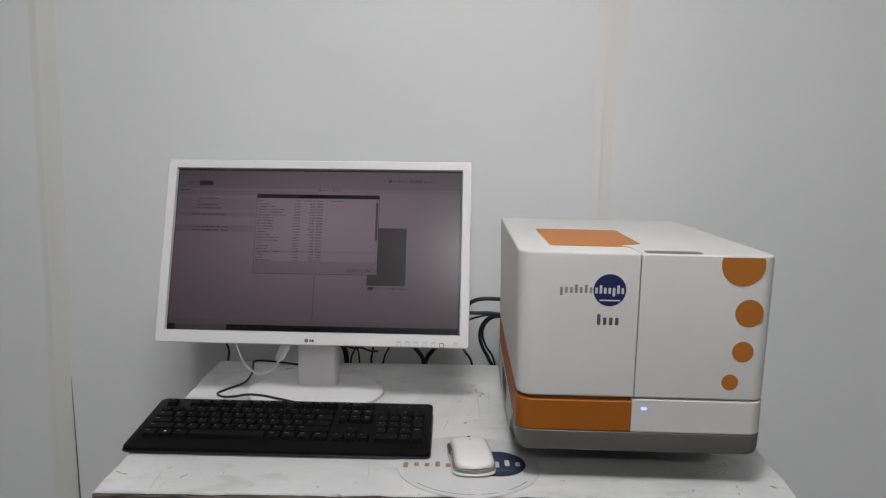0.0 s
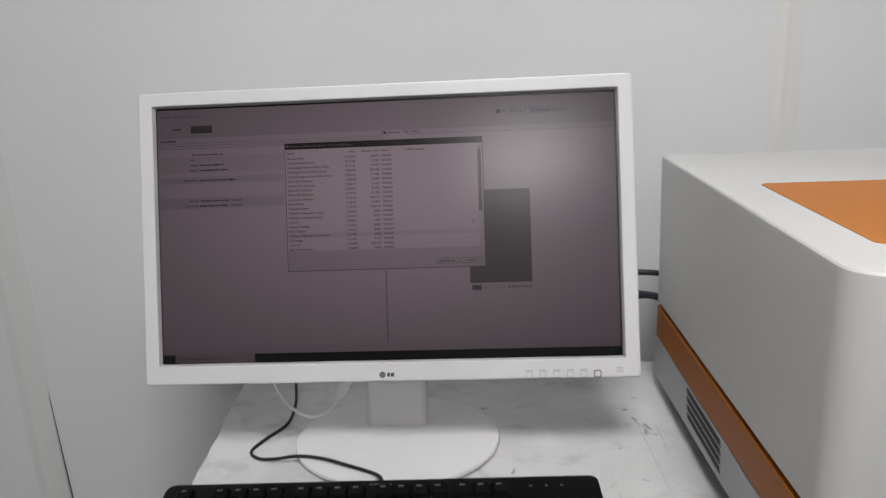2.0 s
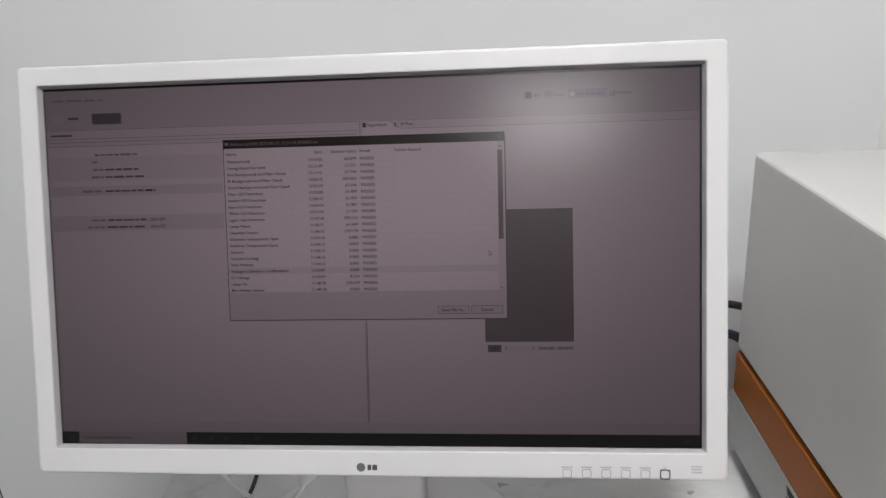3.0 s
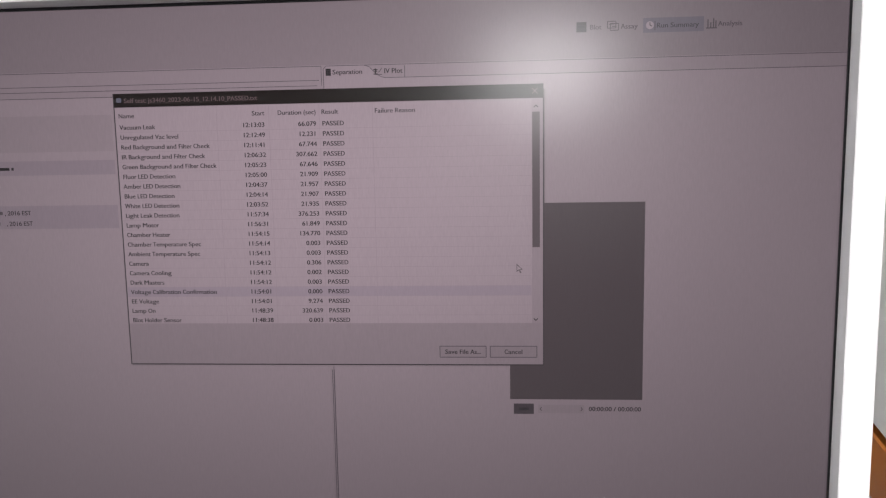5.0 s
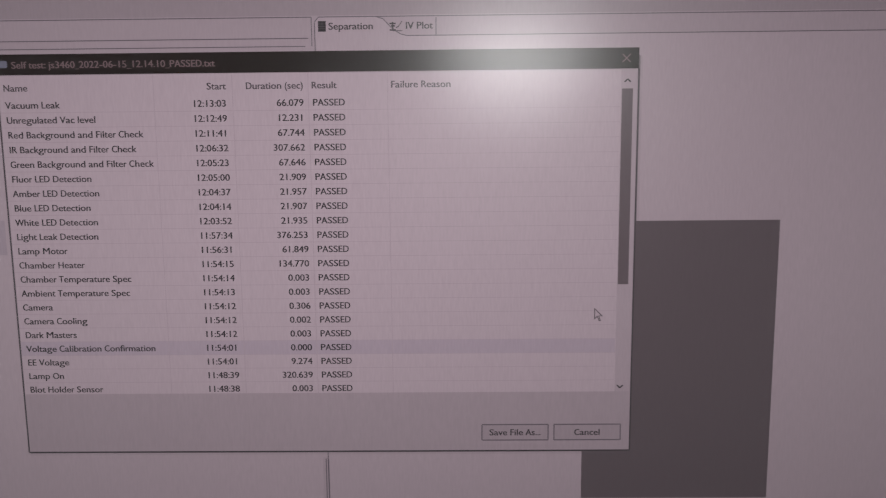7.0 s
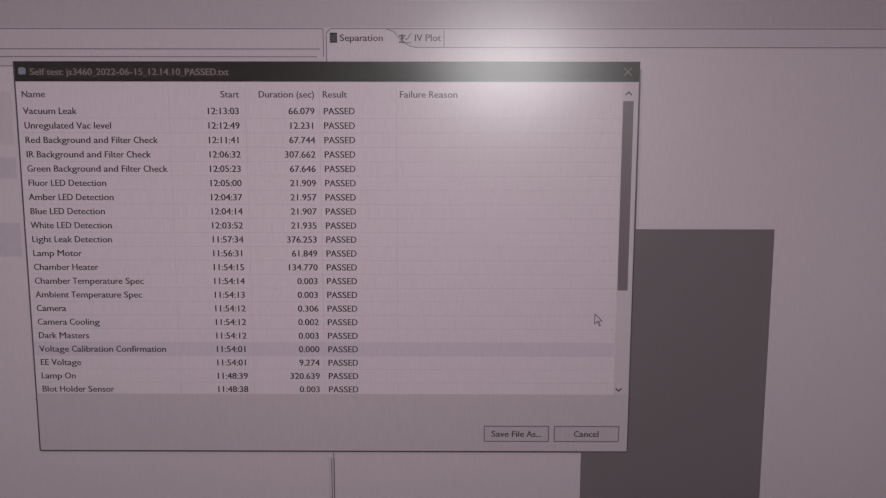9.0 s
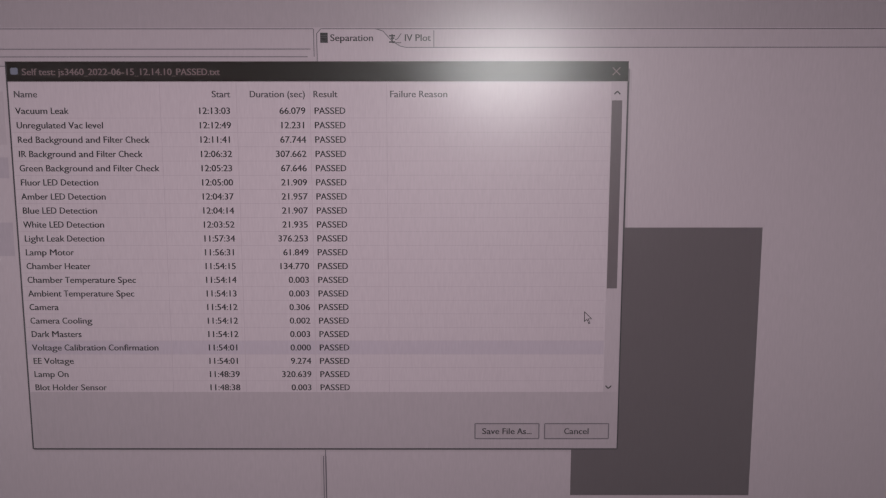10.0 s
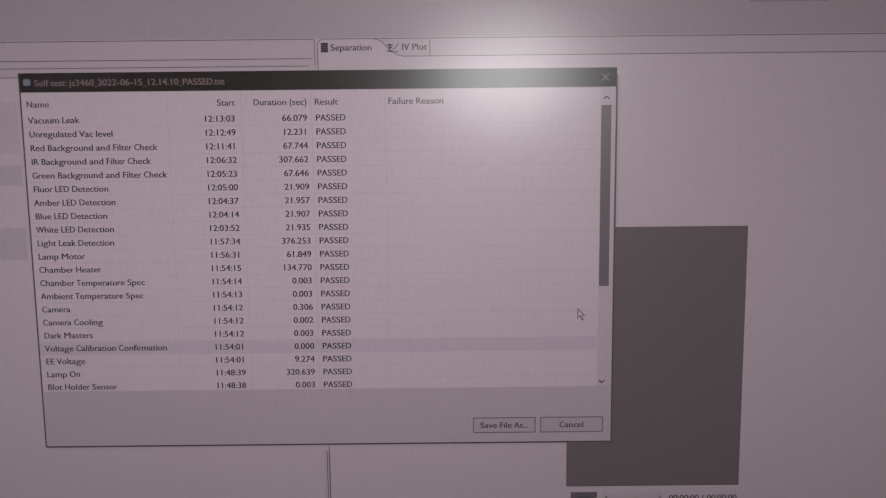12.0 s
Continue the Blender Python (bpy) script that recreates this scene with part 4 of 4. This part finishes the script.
def shell_outline(g, r, back):
    """Rounded plan of the case: wide corners at the front, tight ones at the back."""
    pts = []
    for sx, sy, a, q in ((X1 - g, Y0 + g, -90, r), (X1 - g, Y1 - g, 0, back), (X0 + g, Y1 - g, 90, back), (X0 + g, Y0 + g, 180, r)):
        cx, cy = sx - q * (1 if sx > 0.5 else -1), sy - q * (1 if sy > -0.1 else -1)
        pts += [(cx + q * math.cos(radians(a + 90 * k / 8)), cy + q * math.sin(radians(a + 90 * k / 8))) for k in range(9)]
    return pts


def shell_loft(levels, r=0.026, back=0.009):
    return loft([[(x, y, z) for x, y in shell_outline(g, max(r - g, 0.004), max(back - g, 0.002))] for g, z in levels])


UPPER = [(0.0032, 0.8765), (0.0022, 0.8785), (-0.0012, 1.0690), (-0.0006, 1.0722), (0.0008, 1.0737), (0.003, 1.0742)]
left_half = cut(shell_loft(UPPER), (SX - 0.0006, 0, 0), (1, 0, 0))
housing = smooth(part("housing", left_half, SHELL, inst, m=IO), 25)
rear = cut(cut(shell_loft(UPPER), (SX - 0.0005, 0, 0), (-1, 0, 0)), (0, -0.2846, 0), (0, -1, 0))
smooth(part("rear_housing", rear, SHELL, inst, m=IO), 25)
door = cut(cut(shell_loft(UPPER), (SX + 0.0009, 0, 0), (-1, 0, 0)), (0, -0.2850, 0), (0, 1, 0))
door = smooth(part("door", door, SHELL, inst, "white front door with orange dots", m=IO), 25)
core = shell_loft([(0.0115, 0.81), (0.0110, 1.066)])
part("inner_core", core, DARK_GAP, inst, m=IO)
LOWER = [(0.0030, 0.8275), (0.0022, 0.829), (0.0018, 0.8725), (0.0026, 0.874)]
BAND = [(0.0030, 0.8275), (0.0022, 0.829), (0.0018, 0.8692), (0.0028, 0.8708)]
LEDGE = [(0.0095, 0.8706), (0.0090, 0.8764)]
smooth(part("band_ledge", cut(shell_loft(LEDGE), (SX - 0.0016, 0, 0), (1, 0, 0)), ORANGE_SHADED, inst, m=IO), 25)
smooth(part("orange_band", cut(shell_loft(BAND), (SX - 0.0016, 0, 0), (1, 0, 0)), ORANGE_SHADED, inst, "orange lower panel with shade in its colour", m=IO), 25)
smooth(part("lower_front_panel", cut(shell_loft(LOWER), (SX - 0.0013, 0, 0), (-1, 0, 0)), SHELL, inst, m=IO), 25)
smooth(part("base_tray", shell_loft([(0.018, 0.7958), (0.010, 0.7966), (0.0055, 0.7995), (0.0032, 0.8060), (0.0022, 0.8258), (0.003, 0.8268)]), TRAY, inst, "grey base tray with shade in its colour", m=IO), 25)


for x0, x1 in ((X0 + 0.0016, X0 + 0.014), (X1 - 0.030, X1 - 0.020)):
    bm = loft([[(x, y, z) for y, z in [(Y1 - 0.004, 0.8267), (Y1 - 0.004, 0.771), (-0.216, 0.783), (-0.226, 0.797), (-0.239, 0.8065), (-0.252, 0.8095), (-0.262, 0.8085), (-0.266, 0.8267)]] for x in (x0, x1)])
    part("side_skirt", bm, SKIRT, inst, "pale grey side skirt", m=IO)
part("underbody", block((X0 + 0.0145, -0.20, 0.774), (X1 - 0.0305, Y1 - 0.006, 0.8015)), DARK_GAP, inst, m=IO)
for x in (X0 + 0.035, X1 - 0.035):
    for y in (-0.17, 0.11):
        part("rubber_foot", loft([[(a, b, z) for a, b in ellipse(x, y, q, q, 20)] for q, z in ((0.015, TOP), (0.017, TOP + 0.004), (0.017, 0.7725))]), CABLE_BLACK, inst, m=IO)
for k in range(4):
    z = 0.7885 + 0.0095 * k
    y0, y1 = -0.124 + 0.001 * k, -0.006 + 0.002 * k
    bm = loft([[(x, y, zz) for y, zz in [(y0, z), (y1 - 0.004, z), (y1, z + 0.0066), (y0 + 0.004, z + 0.0066)]] for x in (X0 + 0.0012, X0 + 0.006)])
    part("vent_slot", bm, DARK_GAP, inst, "dark air slot", m=IO)


lid = rounded(0.3735, -0.268, 0.5105, -0.046, 0.008, 4)
lid = [p for p in lid if not (p[0] > 0.49 and p[1] < -0.2)]
notch = [(0.473, -0.268), (0.4755, -0.2665), (0.477, -0.262), (0.477, -0.252), (0.479, -0.247), (0.484, -0.2445), (0.501, -0.236), (0.509, -0.228)]
lid = notch + lid
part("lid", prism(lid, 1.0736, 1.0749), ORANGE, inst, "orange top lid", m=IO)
part("grip_recess", prism(rounded(0.4955, -0.3295, 0.5705, -0.3035, 0.007, 4), 1.0690, 1.0747), TRAY, door, "grey finger grip")
bm = bmesh.new()
for (x0, y0), (x1, y1) in zip([(SX, -0.285), (SX - 0.001, -0.275), (SX - 0.004, -0.266)], [(SX - 0.001, -0.275), (SX - 0.004, -0.266), (SX - 0.009, -0.2595)]):
    block((min(x0, x1) - 0.0004, y0, 1.0738), (max(x0, x1) + 0.0004, y1, 1.0744), bm=bm)
part("seam_line", bm, TRAY, inst, m=IO)
LEAN = 0.0178
FY = Y0 - 0.0001
dot = [p for p in ellipse(0.6205, 1.0625, 0.0288, 0.0288, 96) if p[1] < 1.0728]
part("dot", decal(dot, FY + 0.0004, 0.0008, lean=LEAN), ORANGE_PRINT, door, "orange half dot")
for x, z, r in ((0.6328, 0.997, 0.0188), (0.6282, 0.944, 0.0143), (0.6140, 0.9015, 0.0111)):
    part("dot", decal(ellipse(x, z, r, r, 48), FY + 0.0003, 0.0006, lean=LEAN), ORANGE_PRINT, door, "orange dot")
part("navy_disc", decal(ellipse(0.4468, 1.0243, 0.0217, 0.0217, 48), FY, 0.0004, lean=LEAN), NAVY, housing, "navy blue badge disc")
for a, b, c, d in word_bars(0.3795, 0.4252, 1.0195, 0.0080, "qxxtxtx"):
    part("badge_bar", decal(rounded(a, b, c, d, 0.0008, 2), FY, 0.0004, lean=LEAN), BROWN_GREY, housing)
for a, b, c, d in word_bars(0.4262, 0.4668, 1.0195, 0.0080, "xtxxqtx"):
    part("badge_bar", decal(rounded(a, b, c, d, 0.0008, 2), FY - 0.0004, 0.0004, lean=LEAN), SHELL, housing)
part("badge_bar", decal(rounded(0.4335, 1.0095, 0.4610, 1.0112, 0.0006, 2), FY - 0.0004, 0.0004, lean=LEAN), SHELL, housing)
for a, b, c, d in word_bars(0.4300, 0.4622, 0.9765, 0.0105, "txxx"):
    part("badge_bar", decal(rounded(a, b, c, d, 0.0016, 2), FY, 0.0004, lean=LEAN), CHARCOAL, housing)
part("status_light", decal(rounded(0.4975, 0.8592, 0.5052, 0.8630, 0.0012, 3), FY + 0.0022, 0.0006), LED_BLUE, inst, "glowing blue status light", m=IO)

# ---- cables ----
Zt = TOP
cable("keyboard_cable", [(-0.0240, -0.116, Zt + 0.0170), (-0.0245, -0.101, Zt + 0.0165), (-0.0285, -0.085, Zt + 0.0150), (-0.0415, -0.0725, Zt + 0.0135), (-0.0705, -0.0565, Zt + 0.0126),
                         (-0.1030, -0.0410, Zt + 0.0122), (-0.1330, -0.0330, Zt + 0.0105), (-0.1600, -0.0285, Zt + 0.0045), (-0.1820, -0.0240, Zt + 0.0022), (-0.1960, -0.0080, Zt + 0.0022), (-0.186, 0.020, Zt + 0.0022), (-0.167, 0.058, Zt + 0.0022),
                         (-0.168, 0.11, Zt + 0.0022), (-0.180, 0.165, Zt + 0.0022), (-0.188, 0.198, Zt + 0.0022), (-0.172, 0.208, Zt + 0.0022), (-0.120, 0.196, Zt + 0.0022), (-0.055, 0.172, Zt + 0.0022), (-0.028, 0.150, Zt + 0.0022)],
      0.0021, CABLE_BLACK, "thin black keyboard cable looping across the table")
wc = thing("white_cable", pose(-0.15, 0.12, TOP), "white monitor lead hanging in a loop with its plug", "cable")
WO = pose(0.15, -0.12, -TOP)
w1 = cable("lead", [(-0.1755, -0.0047, 0.8963), (-0.168, 0.0047, 0.8543), (-0.1596, 0.014, 0.8169), (-0.1446, 0.0206, 0.7916), (-0.124, 0.0206, 0.7827), (-0.1016, 0.0206, 0.7916), (-0.0885, 0.0206, 0.8103)], 0.0021, CABLE_WHITE, "", parent=wc)
w1.matrix_basis = WO
smooth(part("plug", loft([[(x, y, z) for x, y in ellipse(cx, cy, q, q * 0.8, 16)] for cx, cy, z, q in
                                ((-0.0894, 0.0206, 0.8075, 0.004), (-0.0876, 0.0206, 0.8122, 0.0085), (-0.0717, 0.0168, 0.8468, 0.01), (-0.0567, 0.0094, 0.8842, 0.011))]), CABLE_WHITE, wc, m=WO))
cable("black_cable", [(-0.235, 0.07, 0.90), (-0.246, 0.15, 0.83), (-0.2495, 0.205, 0.79), (-0.250, 0.226, 0.765), (-0.256, 0.236, 0.735), (-0.262, 0.240, 0.62)], 0.0024, CABLE_BLACK, "thin black cable hanging behind the table")
cable("thick_cable", [(0.36, 0.158, 0.9005), (0.345, 0.19, 0.9005), (0.318, 0.202, 0.8998), (0.292, 0.205, 0.8985), (0.272, 0.208, 0.891), (0.25, 0.21, 0.872), (0.20, 0.20, 0.84), (0.16, 0.21, 0.79)], 0.0042, CABLE_BLACK, "thick black power cable from the instrument")
cable("black_cable", [(0.36, 0.158, 0.868), (0.34, 0.19, 0.8685), (0.31, 0.204, 0.8690), (0.285, 0.206, 0.868), (0.26, 0.206, 0.867), (0.20, 0.20, 0.86), (0.12, 0.15, 0.87)], 0.0036, CABLE_BLUE, "dark blue data plug and cable behind the instrument")
cable("black_cable", [(0.36, 0.160, 0.866), (0.335, 0.192, 0.8655), (0.305, 0.206, 0.864), (0.282, 0.208, 0.858), (0.262, 0.208, 0.850), (0.22, 0.20, 0.83)], 0.0022, CABLE_BLACK, "black cable from the instrument to the monitor")
cable("thick_cable", [(0.36, 0.160, 0.8665), (0.335, 0.20, 0.866), (0.312, 0.216, 0.858), (0.296, 0.226, 0.838), (0.291, 0.232, 0.812), (0.298, 0.240, 0.785), (0.312, 0.247, 0.758), (0.325, 0.252, 0.72), (0.33, 0.255, 0.6)], 0.0040, CABLE_BLACK, "thick black cable looping down behind the table")
cable("black_cable", [(0.36, 0.162, 0.861), (0.335, 0.204, 0.861), (0.314, 0.222, 0.853), (0.300, 0.234, 0.834), (0.297, 0.240, 0.812), (0.306, 0.246, 0.785), (0.322, 0.252, 0.758), (0.335, 0.256, 0.70)], 0.0026, CABLE_BLUE, "dark blue data cable looping down behind the table")
cable("black_cable", [(0.245, 0.14, 0.84), (0.252, 0.20, 0.80), (0.260, 0.236, 0.775), (0.275, 0.250, 0.748), (0.285, 0.255, 0.68)], 0.0026, CABLE_BLACK, "black cable hanging behind the table")
cable("thick_cable", [(0.135, 0.12, 0.85), (0.146, 0.20, 0.80), (0.156, 0.232, 0.778), (0.170, 0.247, 0.750), (0.172, 0.250, 0.70)], 0.0048, CABLE_BLACK, "thick black cable hanging behind the table")
cable("thick_cable", [(0.225, 0.12, 0.85), (0.205, 0.20, 0.80), (0.192, 0.236, 0.778), (0.176, 0.254, 0.750), (0.166, 0.258, 0.70)], 0.0048, CABLE_BLACK, "thick black cable hanging behind the table")
cable("black_cable", [(0.095, 0.10, 0.86), (0.100, 0.19, 0.81), (0.098, 0.232, 0.785), (0.085, 0.246, 0.755), (0.075, 0.25, 0.70)], 0.0020, CABLE_BLACK, "thin black cable hanging behind the table")
cable("black_cable", [(0.06, 0.10, 0.86), (0.066, 0.20, 0.80), (0.061, 0.236, 0.775), (0.056, 0.247, 0.748), (0.055, 0.25, 0.70)], 0.0024, CABLE_BLACK, "black cable hanging behind the table")
cable("black_cable", [(0.0, 0.232, 0.785), (0.018, 0.235, 0.777), (0.036, 0.236, 0.778), (0.055, 0.236, 0.772), (0.072, 0.238, 0.771)], 0.0022, CABLE_BLACK, "tangled thin black cable behind the monitor")
cable("black_cable", [(0.014, 0.10, 0.86), (0.020, 0.20, 0.80), (0.026, 0.236, 0.778), (0.030, 0.247, 0.750), (0.03, 0.25, 0.70)], 0.0020, CABLE_BLACK, "thin black cable hanging behind the table")
cable("black_cable", [(0.045, 0.10, 0.86), (0.036, 0.20, 0.805), (0.022, 0.238, 0.775), (0.012, 0.247, 0.750), (0.01, 0.25, 0.70)], 0.0020, CABLE_BLACK, "thin black cable hanging behind the table")
cable("plug_lead", [(-0.002, 0.10, 0.86), (-0.003, 0.20, 0.80), (-0.001, 0.234, 0.778), (0.002, 0.247, 0.750), (0.002, 0.25, 0.70)], 0.0060, CABLE_BLACK, "thick black plug and lead behind the monitor")
